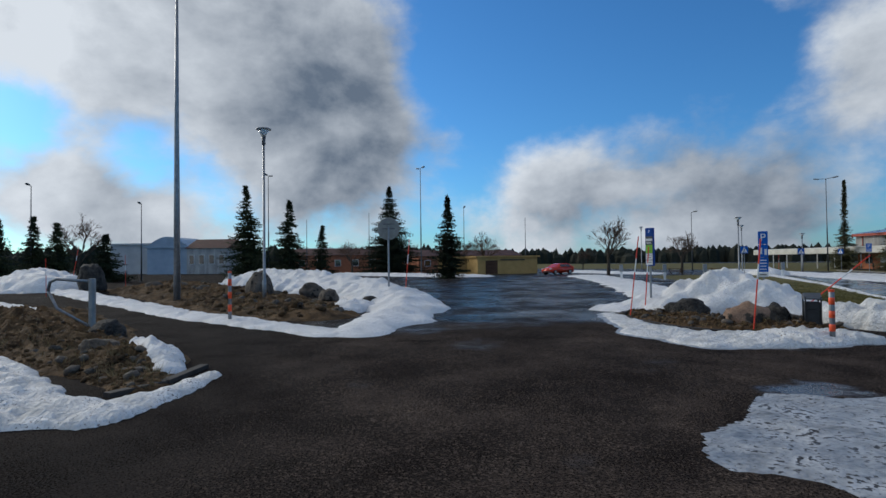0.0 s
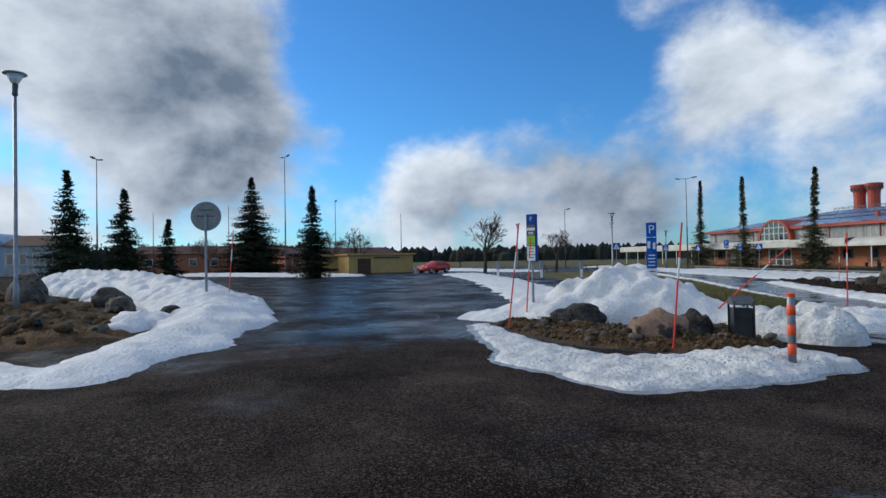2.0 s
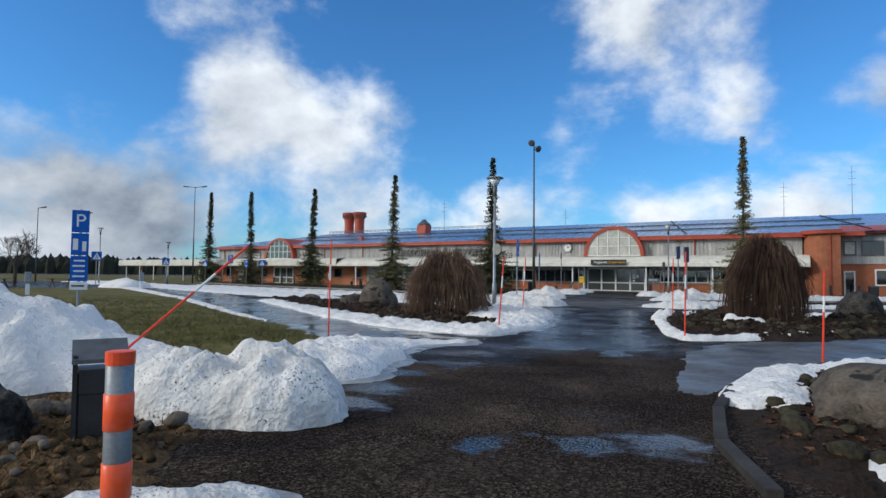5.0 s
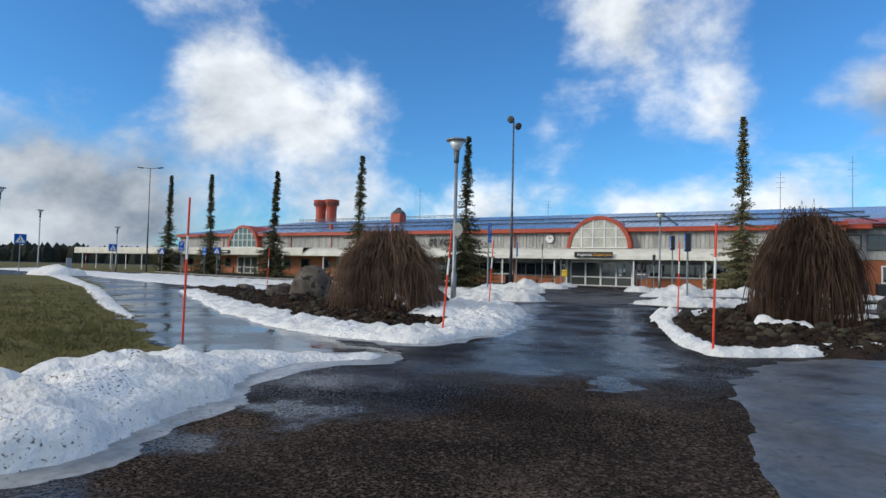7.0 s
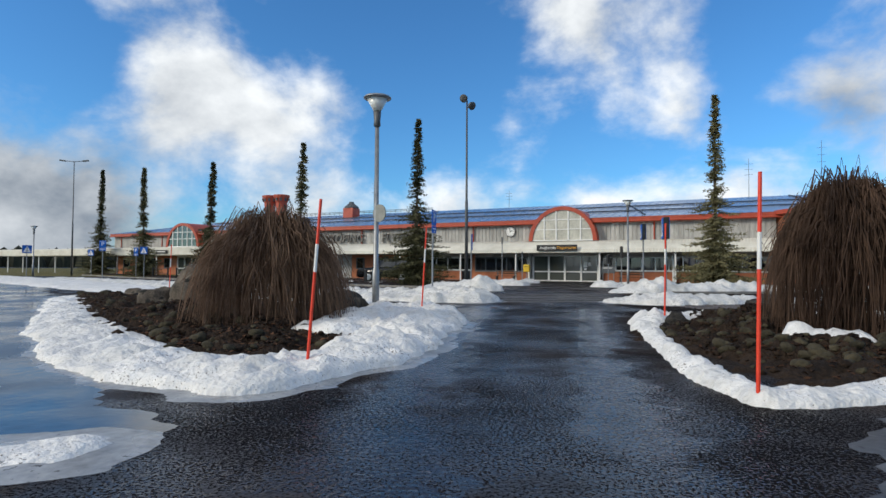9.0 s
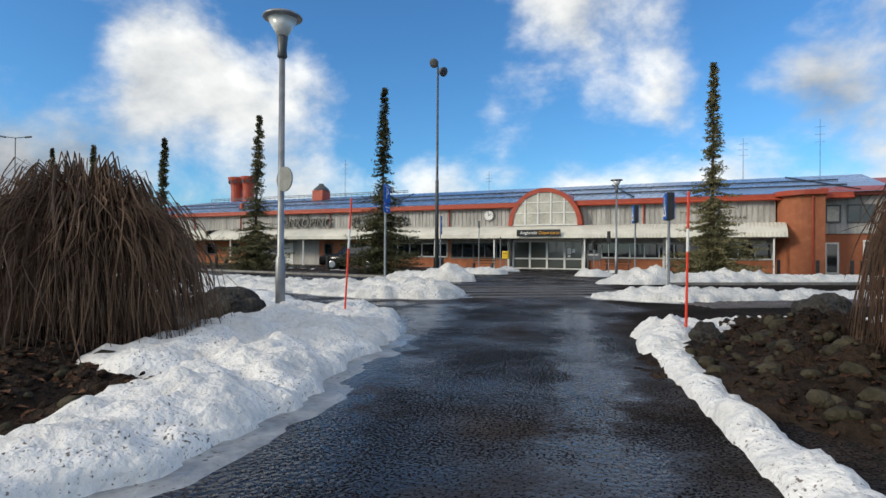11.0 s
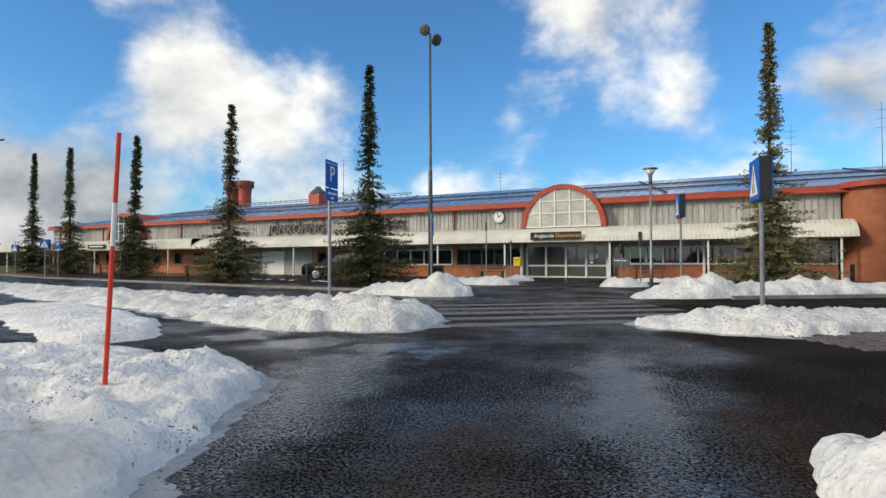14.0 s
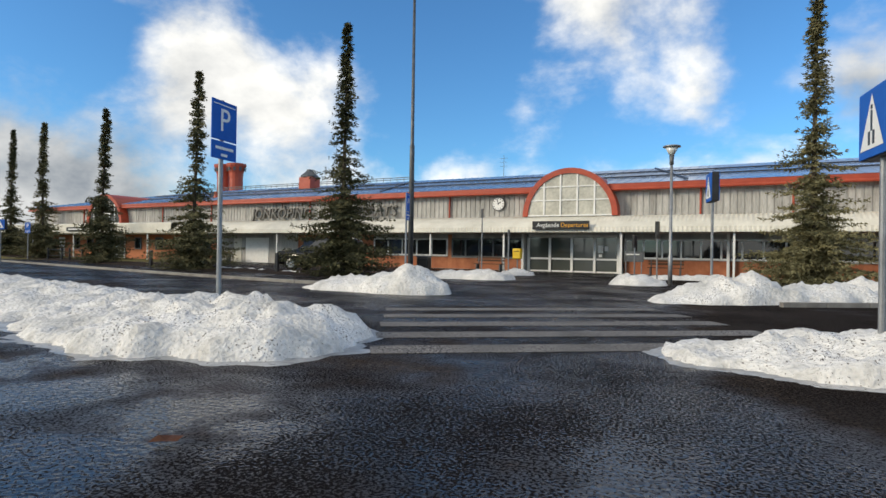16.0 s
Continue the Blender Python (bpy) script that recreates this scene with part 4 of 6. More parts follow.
def arch_prism(bm, uc, r, d0, d1, z0, seg=28, r_in=None):
    """A half-round ring or barrel standing at z0."""
    def ring(rr, d):
        return [bm.verts.new((uc + rr * math.cos(math.pi * k / seg), d, z0 + rr * math.sin(math.pi * k / seg))) for k in range(seg + 1)]
    if r_in is None:
        a, b = ring(r, d0), ring(r, d1)
        for k in range(seg):
            bm.faces.new((a[k], a[k + 1], b[k + 1], b[k]))
        bm.faces.new(a)
        bm.faces.new(b[::-1])
    else:
        a, b, c, d = ring(r, d0), ring(r, d1), ring(r_in, d0), ring(r_in, d1)
        for k in range(seg):
            bm.faces.new((a[k], a[k + 1], b[k + 1], b[k]))
            bm.faces.new((c[k + 1], c[k], d[k], d[k + 1]))
            bm.faces.new((a[k + 1], a[k], c[k], c[k + 1]))
            bm.faces.new((b[k], b[k + 1], d[k + 1], d[k]))
    return bm


# core and upper wall with upright ribs
upper = part("upper_wall", block(U0, U1, 0.06, 0.3, 2.3, 4.95), M_PANEL, term)
bm = bmesh.new()
u = U0
while u < U1 - 0.1:
    box(bm, u, u + 0.27, 0.022, 0.062, 3.2, 4.93)
    u += 0.34
part("wall_rib", bm, M_PANEL, upper, "weathered grey upright ribs with pale streaks")["kind"] = "stuff"
part("back_wall", block(U0, U1, 21.0, 21.3, 0, 4.9), M_PANEL, term)
part("side_wall", block(U0, U0 + 0.3, 0.3, 21.0, 0, 4.9), M_BRICK, term)
part("inner_wall", block(U0, U1, 5.0, 5.2, 0, 4.9), M_CONCRETE, term)
part("inner_floor", block(U0, U1, 0.3, 5.0, -0.05, 0.02), M_CONCRETE, term)
part("inner_ceiling", block(U0, U1, 0.3, 5.0, 2.75, 2.85), M_CONCRETE, term)
# fascia and roof
part("fascia", block(U0 - 0.3, U1 + 4.2, -0.4, 0.1, 4.86, 5.2, 0.04), M_RED_TRIM, term, "red metal fascia under the roof edge")
bm = bmesh.new()
tube(bm, [(U0 - 0.3, -0.44, 4.86), (U1 + 4.2, -0.44, 4.86)], 0.08, 8)
part("gutter", bm, M_RED_TRIM, term, "red half-round gutter")
bm = bmesh.new()
RIDGE_D, RIDGE_Z = 10.5, 7.5
v = [bm.verts.new(p) for p in ((U0 - 0.3, -0.42, 5.2), (U1 + 6.5, -0.42, 5.2), (U1 + 6.5, RIDGE_D, RIDGE_Z), (U0 + 13, RIDGE_D, RIDGE_Z), (U0 - 0.3, 21.4, 5.2), (U1 + 6.5, 21.4, 5.2))]
bm.faces.new((v[0], v[1], v[2], v[3]))
bm.faces.new((v[4], v[3], v[2], v[5]))
bm.faces.new((v[0], v[3], v[4]))
bm.faces.new((v[1], v[5], v[2]))
bm.faces.new((v[0], v[4], v[5], v[1]))
roof = part("roof", bm, M_ROOF, term, "shiny wet blue-grey sheet roof reflecting sky")
slope = (RIDGE_Z - 5.2) / (RIDGE_D + 0.42)
bm = bmesh.new()
u = U0 + 0.6
while u < U1 + 4.4:
    top = min(RIDGE_D, -0.42 + max(0.0, (u - U0 + 0.3)) * (RIDGE_D + 0.42) / 13.3)
    tube(bm, [(u, -0.42, 5.215), (u, top, 5.215 + (top + 0.42) * slope)], 0.018, 4)
    u += 0.62
part("standing_seam", bm, M_ROOF, roof)["kind"] = "stuff"
bm = bmesh.new()
for d in (3.2, 6.6):
    tube(bm, [(U0 + 5 + d, d, 5.26 + (d + 0.42) * slope), (U1 + 4.4, d, 5.26 + (d + 0.42) * slope)], 0.05, 5)
for uu in (-14.0, 6.5, 20):
    tube(bm, [(uu, 0.2, 5.26 + 0.62 * slope), (uu - 3.2, RIDGE_D - 0.4, 5.26 + RIDGE_D * slope)], 0.05, 5)
part("snow_guard", bm, M_SEAM, roof, "dark snow guard pipes")
rail = bmesh.new()
for z in (0.35, 0.18):
    tube(rail, [(U0 + 13, RIDGE_D - 0.2, RIDGE_Z + z), (-18, RIDGE_D - 0.2, RIDGE_Z + z)], 0.035, 5)
for k in range(40):
    uu = U0 + 13 + k * 0.75
    if uu < -18:
        tube(rail, [(uu, RIDGE_D - 0.2, RIDGE_Z), (uu, RIDGE_D - 0.2, RIDGE_Z + 0.36)], 0.025, 4)
part("ridge_rail", rail, M_STEEL_DARK, roof, "low steel rail along the ridge")

# lower wall: brick plinth, piers, windows
LOW = 0.35


def window(u0, u1, z0, z1, cols, parent, name="window", d=LOW, frame=M_FRAME, pane=M_GLASS, bar=0.1, rows=1):
    bm = bmesh.new()
    box(bm, u0, u1, d - 0.06, d + 0.06, z1 - bar, z1)
    box(bm, u0, u1, d - 0.06, d + 0.06, z0, z0 + bar)
    for k in range(cols + 1):
        uu = u0 + (u1 - u0 - bar) * k / cols
        box(bm, uu, uu + bar, d - 0.055, d + 0.055, z0 + bar, z1 - bar)
    w = part(name, bm, frame, parent)
    for k in range(cols):
        a = u0 + (u1 - u0 - bar) * k / cols + bar
        b = u0 + (u1 - u0 - bar) * (k + 1) / cols
        for r in range(rows):
            p0 = z0 + bar + (z1 - z0 - 2 * bar) * r / rows
            p1 = z0 + bar + (z1 - z0 - 2 * bar) * (r + 1) / rows
            part("pane", block(a, b, d - 0.012, d + 0.012, p0 + (0.03 if r else 0), p1), pane, w)
    return w


def brick_wall(u0, u1, z0, z1, parent=term, d=LOW, name="brick_wall"):
    return part(name, block(u0, u1, d, d + 0.25, z0, z1), M_BRICK, parent)


def lower(u0, u1, sill, head, cols, frame=M_FRAME):
    brick_wall(u0, u1, 0.0, sill)
    part("sill", block(u0, u1, LOW - 0.05, LOW + 0.02, sill, sill + 0.04), M_CONCRETE, term)
    window(u0, u1, sill + 0.04, head, cols, term, "window", frame=frame)
    part("lintel", block(u0, u1, LOW, LOW + 0.2, head, 2.75), M_PANEL, term)


HEAD = 2.05
lower(3.15, 15.3, 0.85, HEAD, 12)
part("canopy_pier", block(8.5, 8.64, -0.2, 0.34, 0, 2.6), M_FRAME, term, "white square pier")
lower(-8.2, -3.1, 0.75, HEAD, 5, M_STEEL_DARK)
lower(-14.6, -8.5, 0.8, HEAD, 5)
brick_wall(-8.5, -8.2, 0, 2.75)
brick_wall(-21.9, -14.6, 0, 2.75)
for a, b in ((-21.3, -20.3), (-18.7, -17.5), (-16.9, -15.9)):
    window(a, b, 0.9, 2.05, 1, term, d=LOW - 0.03, frame=M_STEEL_DARK)
part("panel_wall", block(-31.0, -21.9, LOW - 0.05, LOW + 0.2, 0, 2.75), M_PANEL, term, "plain grey panel wall")
part("garage_door", block(-27.6, -25.0, LOW - 0.1, LOW - 0.052, 0.02, 2.05), M_FRAME, term, "pale grey loading door")
part("service_door", block(-29.0, -28.1, LOW - 0.1, LOW - 0.052, 0.02, 2.0), M_CANOPY, term, "cream steel door")
brick_wall(-44.2, -31.0, 0, 2.75)
for a, b in ((-33.0, -32.0), (-36.6, -35.2), (-39.5, -38.4), (-42.6, -41.6)):
    window(a, b, 0.9, 2.05, 1, term, d=LOW - 0.03, frame=M_STEEL_DARK)
brick_wall(U0, -48.0, 0, 2.75)
for a, b in ((-50.5, -49.4), (-53.0, -51.8), (-58.5, -57.2)):
    window(a, b, 0.8, 2.05, 1, term, d=LOW - 0.03, frame=M_STEEL_DARK)
part("side_door", block(-55.6, -54.5, LOW - 0.1, LOW - 0.052, 0.02, 2.05), M_FRAME, term, "white door in the brick wall")


def entrance(u0, u1, cols):
    e = part("entrance_frame", block(u0, u1, LOW - 0.12, LOW + 0.12, 2.1, 2.32), M_FRAME, term, "white sliding entrance with glass doors")
    w = (u1 - u0) / cols
    for k in range(cols + 1):
        part("jamb", block(u0 + k * w - 0.075, u0 + k * w + 0.075, LOW - 0.1, LOW + 0.1, 0, 2.1), M_FRAME, e)
    for k in range(cols):
        a, b = u0 + k * w + 0.075, u0 + (k + 1) * w - 0.075
        part("door_rail", block(a, b, LOW - 0.05, LOW + 0.05, 0.76, 0.87), M_FRAME, e)
        part("door_rail", block(a, b, LOW - 0.05, LOW + 0.05, 0.0, 0.1), M_FRAME, e)
        part("pane", block(a, b, LOW - 0.012, LOW + 0.012, 0.1, 0.78), M_GLASS_DOOR, e)
        part("pane", block(a, b, LOW - 0.012, LOW + 0.012, 0.86, 2.1), M_GLASS_DOOR, e)
    part("lintel", block(u0, u1, LOW, LOW + 0.2, 2.32, 2.75), M_PANEL, term)
    return e


door = entrance(-2.7, 2.8, 4)
part("notice", block(1.62, 1.92, LOW - 0.03, LOW - 0.015, 1.2, 1.65), M_WHITE, door, "white paper notice on the glass")
part("notice", block(2.0, 2.22, LOW - 0.03, LOW - 0.015, 1.3, 1.6), M_WHITE, door)
part("notice", block(1.66, 1.86, LOW - 0.03, LOW - 0.015, 0.95, 1.12), M_WHITE, door)
for a in (-3.1, 2.85):
    part("door_pier", block(a + 0.05, a + 0.2, -0.1, 0.55, 0, 2.75), M_FRAME, term, "white pier beside the entrance")
entrance(-48.0, -44.2, 3)

# canopy: curved corrugated sheet on posts
CAN = [(0.02, 3.38), (-0.6, 3.33), (-1.2, 3.18), (-1.7, 2.95), (-2.05, 2.65), (-2.15, 2.36)]
C0, C1 = -84.0, 16.0
bm = bmesh.new()
u, rows = -34.0, []
while u <= C1 + 0.01:
    w = 0.018 if int(round((u + 34.0) / 0.11)) % 2 else -0.018
    rows.append([bm.verts.new((u, d + (w if k else 0), z + w)) for k, (d, z) in enumerate(CAN)])
    u += 0.11
for a, b in zip(rows, rows[1:]):
    for k in range(len(CAN) - 1):
        bm.faces.new((a[k], b[k], b[k + 1], a[k + 1]))
bm.faces.new(rows[-1] + [bm.verts.new((C1, 0.02, 2.36))])
can = part("canopy", bm, M_CANOPY, term, "cream corrugated sheet canopy with a rounded front")
bm = bmesh.new()
prof = [(0.02, 3.38), (-1.9, 3.3), (-2.1, 3.2), (-2.15, 2.4), (-2.1, 2.36)]
a = [bm.verts.new((C0, d, z)) for d, z in prof]
b = [bm.verts.new((-34.0, d, z)) for d, z in prof]
for k in range(len(prof) - 1):
    bm.faces.new((a[k], b[k], b[k + 1], a[k + 1]))
bm.faces.new(a + [bm.verts.new((C0, 0.02, 2.36))])
part("canopy_front", bm, M_CANOPY, term, "cream smooth canopy front")
part("canopy_soffit", block(C0, C1, -2.1, LOW - 0.01, 2.34, 2.37), M_CANOPY, term)
for uu in [15.2, 8.9, 3.4, -3.5, -8.6, -14.8, -22, -31, -37.5, -49, -56.5, -62, -66, -70, -74, -78, -82]:
    part("canopy_post", block(uu - 0.05, uu + 0.05, -1.9, -1.8, 0, 2.36), M_FRAME, term, "white square canopy post")
for uu in [-8.2, -20.4, -31.5, -38.0, -50.5, 7.2, 11.5, -58.5]:
    part("downpipe", rod((uu, -0.06, 3.4), (uu, -0.06, 4.9), 0.055), M_RED_TRIM, term, "red downpipe")


def dormer(uc, r, cols, pane):
    d0 = -0.75
    bm = bmesh.new()
    arch_prism(bm, uc, r, d0, 6.5, 3.36, 28, r - 0.32)
    bmesh.ops.recalc_face_normals(bm, faces=bm.faces[:])
    ring = part("arch_dormer", bm, M_RED_TRIM, term, "red barrel arch over the entrance")
    part("arch_glass", arch_prism(bmesh.new(), uc, r - 0.3, d0 + 0.1, d0 + 0.14, 3.36), pane, ring)
    bm = bmesh.new()
    ri = r - 0.32
    for k in range(1, cols):
        x = -ri + 2 * ri * k / cols
        box(bm, uc + x - 0.05, uc + x + 0.05, d0 + 0.04, d0 + 0.12, 3.36, 3.36 + math.sqrt(ri * ri - x * x))
    for z in (0.95, 1.75):
        w = math.sqrt(max(0, ri * ri - z * z))
        box(bm, uc - w, uc + w, d0 + 0.05, d0 + 0.11, 3.36 + z - 0.035, 3.36 + z + 0.035)
    box(bm, uc - ri, uc + ri, d0 + 0.04, d0 + 0.12, 3.36, 3.44)
    part("mullion", bm, M_FRAME, ring)


dormer(0.1, 2.85, 5, M_GLASS_BRIGHT)
dormer(-46.0, 2.85, 6, M_GLASS)

# sign over the entrance, clock, letters
sign = part("entrance_sign", block(-1.55, 1.75, -2.32, -2.2, 2.5, 2.98, 0.02), M_SIGN_BLACK, term, "black sign board with white and amber words")
writing("letters", "Avgående", 0.34, pose(-0.62, -2.325, 2.74, 90), M_WHITE, sign, 0.004)
writing("letters", "Departures", 0.34, pose(0.92, -2.325, 2.74, 90), M_ORANGE_TEXT, sign, 0.004)
side_sign = part("arrival_sign", block(-49.5, -46.6, -2.3, -2.2, 2.55, 2.95, 0.02), M_SIGN_BLACK, term, "black sign board with pale lettering")
part("letter_bar", block(-49.2, -46.9, -2.306, -2.301, 2.7, 2.8), M_WHITE, side_sign)
for text, uc in (("JÖNKÖPING", -23.3), ("FLYGPLATS", -15.2)):
    writing("wall_letters", text, 1.12, pose(uc, -0.16, 3.92, 90), M_LETTER, term, 0.1, 0.18)
clock = thing("wall_clock", term.matrix_world @ pose(-4.65, -0.02, 4.25, 90), "round white wall clock with black hands", "clock")
part("clock_rim", lathe([(0.44, -0.02), (0.46, 0.06), (0.44, 0.1), (0.4, 0.1)], 32), M_STEEL_DARK, clock)
part("dial", lathe([(0.4, 0.09), (0.4, 0.105)], 32), M_WHITE, clock)
for k in range(12):
    a = math.radians(30 * k)
    bm = bmesh.new()
    box(bm, -0.02, 0.02, 0.29, 0.37, 0.105, 0.112)
    bmesh.ops.rotate(bm, verts=bm.verts[:], cent=(0, 0, 0), matrix=Matrix.Rotation(-a, 3, "Z"))
    part("hour_mark", bm, M_BLACK, clock)
for ln, w, a in ((0.22, 0.03, 60), (0.33, 0.022, -15)):
    bm = bmesh.new()
    box(bm, -w, w, -0.05, ln, 0.113, 0.12)
    bmesh.ops.rotate(bm, verts=bm.verts[:], cent=(0, 0, 0), matrix=Matrix.Rotation(-radians(a), 3, "Z"))
    part("pointer", bm, M_BLACK, clock)

# brick stair tower with a rounded corner, and the wing behind
bm = bmesh.new()
pts = [(15.4, 3.0), (15.4, 1.0)] + [(17.4 - 2.0 * math.cos(radians(k * 10)), 1.0 - 2.6 * math.sin(radians(k * 10))) for k in range(10)] + [(17.95, -1.6), (17.95, 3.0)]
lo = [bm.verts.new((x, y, 0)) for x, y in pts]
hi = [bm.verts.new((x, y, 5.0)) for x, y in pts]
for k in range(len(pts)):
    j = (k + 1) % len(pts)
    bm.faces.new((lo[k], lo[j], hi[j], hi[k]))
bm.faces.new(hi)
bmesh.ops.recalc_face_normals(bm, faces=bm.faces[:])
tower = part("stair_tower", bm, M_BRICK, term, "brick stair tower with a rounded corner")
bm = bmesh.new()
big = [(x + (0.1 if x > 17.9 else -0.25), y - 0.3) for x, y in pts]
lo = [bm.verts.new((x, y, 4.98)) for x, y in big]
hi = [bm.verts.new((x, y, 5.28)) for x, y in big]
for k in range(len(big)):
    j = (k + 1) % len(big)
    bm.faces.new((lo[k], lo[j], hi[j], hi[k]))
bm.faces.new(hi)
bm.faces.new(lo[::-1])
part("tower_fascia", bm, M_RED_TRIM, tower)
part("downpipe", rod((17.3, -1.64, 0), (17.3, -1.64, 5.0), 0.06), M_RED_TRIM, tower)

wing = thing("office_wing", pose(BX, BY, 0, 0, 0, BTURN), "two-storey grey office wing with brick piers", "building")
part("wing_wall", block(17.98, 46.0, 0.5, 12.0, 2.6, 5.0), M_PANEL, wing)
part("wing_base", block(17.98, 46.0, 0.55, 12.0, 0.0, 2.6), M_BRICK, wing)
part("wing_eaves", block(17.98, 46.3, -0.1, 12.2, 5.0, 5.3, 0.03), M_RED_TRIM, wing)
bm = bmesh.new()
v = [bm.verts.new(p) for p in ((18.0, -0.1, 5.3), (46.3, -0.1, 5.3), (46.3, 8.0, 6.9), (18.0, 8.0, 6.9), (18.0, 16, 5.3), (46.3, 16, 5.3))]
bm.faces.new((v[0], v[1], v[2], v[3]))
bm.faces.new((v[4], v[3], v[2], v[5]))
bm.faces.new((v[1], v[5], v[2]))
bm.faces.new((v[0], v[3], v[4]))
bm.faces.new((v[0], v[4], v[5], v[1]))
part("wing_roof", bm, M_RED_TRIM, wing, "red sheet roof")
u = 18.1
bm = bmesh.new()
while u < 45.8:
    box(bm, u, u + 0.27, 0.462, 0.502, 2.62, 4.98)
    u += 0.34
part("wall_rib", bm, M_PANEL, wing)["kind"] = "stuff"
for k in range(8):
    a = 18.2 + k * 3.1
    window(a, a + 0.85, 3.3, 4.45, 1, wing, d=0.42, frame=M_STEEL_DARK, pane=M_GLASS_BRIGHT)
    window(a + 1.15, a + 2.6, 3.3, 4.45, 2, wing, d=0.42, frame=M_STEEL_DARK, pane=M_GLASS_BRIGHT if k % 2 else M_GLASS)
window(18.2, 18.95, 0.05, 2.05, 1, wing, "glazed_door", 0.5, M_FRAME, M_GLASS)
for k in range(6):
    a = 20.2 + k * 4
    window(a, a + 3.2, 0.9, 2.2, 4, wing, d=0.5, frame=M_FRAME)

# chimneys, vent and aerials on the roof
def chimney(u, d):
    z = 7.0
    c = part("chimney", lathe([(0.78, z - 1.2), (0.74, z + 2.2), (0.8, z + 2.9), (1.08, z + 3.7)], 14), M_RED_TRIM, term, "red flared sheet-metal chimney")
    c.location = (u, d, 0)
    c2 = part("chimney_cap", lathe([(1.1, z + 3.7), (1.12, z + 3.95), (0.9, z + 4.0)], 14), M_RED_TRIM, c)
    for k in range(10):
        a = 2 * math.pi * k / 10
        bm = block(-0.14, 0.14, -0.02, 0.02, 0, 0.42)
        bmesh.ops.transform(bm, verts=bm.verts[:], matrix=Matrix.Rotation(a, 4, "Z") @ pose(0, -1.0, z + 3.12, 14))
        part("louvre", bm, M_STEEL_DARK, c)


chimney(-45.6, 13.2)
chimney(-43.5, 13.2)
vent = part("roof_vent", block(-28.4, -27.0, 7.3, 8.7, 6.5, 8.0, 0.05), M_RED_TRIM, term, "square red roof vent")
part("vent_cap", lathe([(0.85, 8.0), (0.85, 8.15), (0.3, 8.6), (0.28, 8.75)], 12), M_STEEL_DARK, vent).location = (-27.7, 8.0, 0)
part("roof_vent", rod((-33.6, 2.2, 5.4), (-33.6, 2.2, 6.3), 0.3, 0.22), M_RED_TRIM, term)
for u, d, h in ((-24.5, 8, 11.2), (-9.4, 12, 9.6), (13.8, 11, 11.0), (19.5, 13, 12.5), (26.5, 13, 12.0)):
    a = thing("roof_aerial", term.matrix_world @ pose(u, d, 6.2), "thin steel aerial on the roof", "aerial", "roof aerials")
    part("aerial_mast", rod((0, 0, 0), (0, 0, h - 6.2), 0.03, 0.015, 6), M_STEEL_DARK, a)
    for k in range(3):
        part("aerial_arm", rod((-0.35, 0, (h - 6.2) * (0.7 + 0.1 * k)), (0.35, 0, (h - 6.2) * (0.7 + 0.1 * k)), 0.012, None, 5), M_STEEL_DARK, a)


# ---- street furniture ----
def park_lamp(x, y, h, label="grey park lamp with a wide disc hood", disc=None):
    t = thing("street_lamp", pose(x, y, 0), label, "lamp post", "park lamps")
    part("pole", tube(bmesh.new(), [(0, 0, -0.1), (0, 0, 1.1), (0, 0, 1.15), (0, 0, h - 0.6)], [0.085, 0.085, 0.06, 0.05], 12), M_STEEL, t, "", True)
    part("collar", lathe([(0.05, h - 0.78), (0.085, h - 0.74), (0.075, h - 0.62), (0.095, h - 0.4), (0.05, h - 0.38)], 14), M_STEEL_DARK, t, "", True)
    part("lens", lathe([(0.09, h - 0.38), (0.25, h - 0.1), (0.12, h - 0.09)], 18), M_LENS, t, "clear conical lamp glass", True)
    part("hood", lathe([(0.25, h - 0.1), (0.33, h - 0.085), (0.335, h - 0.06), (0.3, h - 0.03), (0.02, h - 0.005)], 24), M_STEEL, t, "", True)
    if disc:
        part("round_sign", lathe([(0.21, -0.012), (0.21, 0.012)], 24), M_SIGN_BACK, t, "grey back of a round sign").matrix_basis = pose(0.12, -0.09, disc, 90, 0, -22)
    return t


park_lamp(-9.62, 32.25, 5.3, "grey park lamp with a disc hood and round sign", 2.45)
park_lamp(-21.29, -0.89, 7.9)
park_lamp(-3.8, 57.1, 5.4)
park_lamp(-41.5, 38.6, 5.6)
park_lamp(-58, 60.5, 4.9)
park_lamp(-62, 55, 6.2)
park_lamp(-82, 52, 7.2)


def mast(x, y, h, arms, label, r=0.09, name="street_lamp"):
    t = thing(name, pose(x, y, 0), label, "lamp post", "tall lamp masts")
    part("pole", tube(bmesh.new(), [(0, 0, -0.1), (0, 0, h * 0.45), (0, 0, h * 0.46), (0, 0, h)], [r, r * 0.85, r * 0.65, r * 0.45], 10), M_STEEL_DARK, t, "", True)
    for a, ln in arms:
        c, s = math.cos(radians(a)), math.sin(radians(a))
        part("arm", rod((0, 0, h - 0.05), (c * ln, s * ln, h + 0.05), r * 0.4, None, 6), M_STEEL_DARK, t)
        bm = block(-0.3, 0.3, -0.13, 0.13, -0.06, 0.08, 0.03)
        bmesh.ops.transform(bm, verts=bm.verts[:], matrix=pose(c * (ln + 0.2), s * (ln + 0.2), h + 0.05, 0, -8, a))
        part("lamp_head", bm, M_STEEL_DARK, t)
    return t


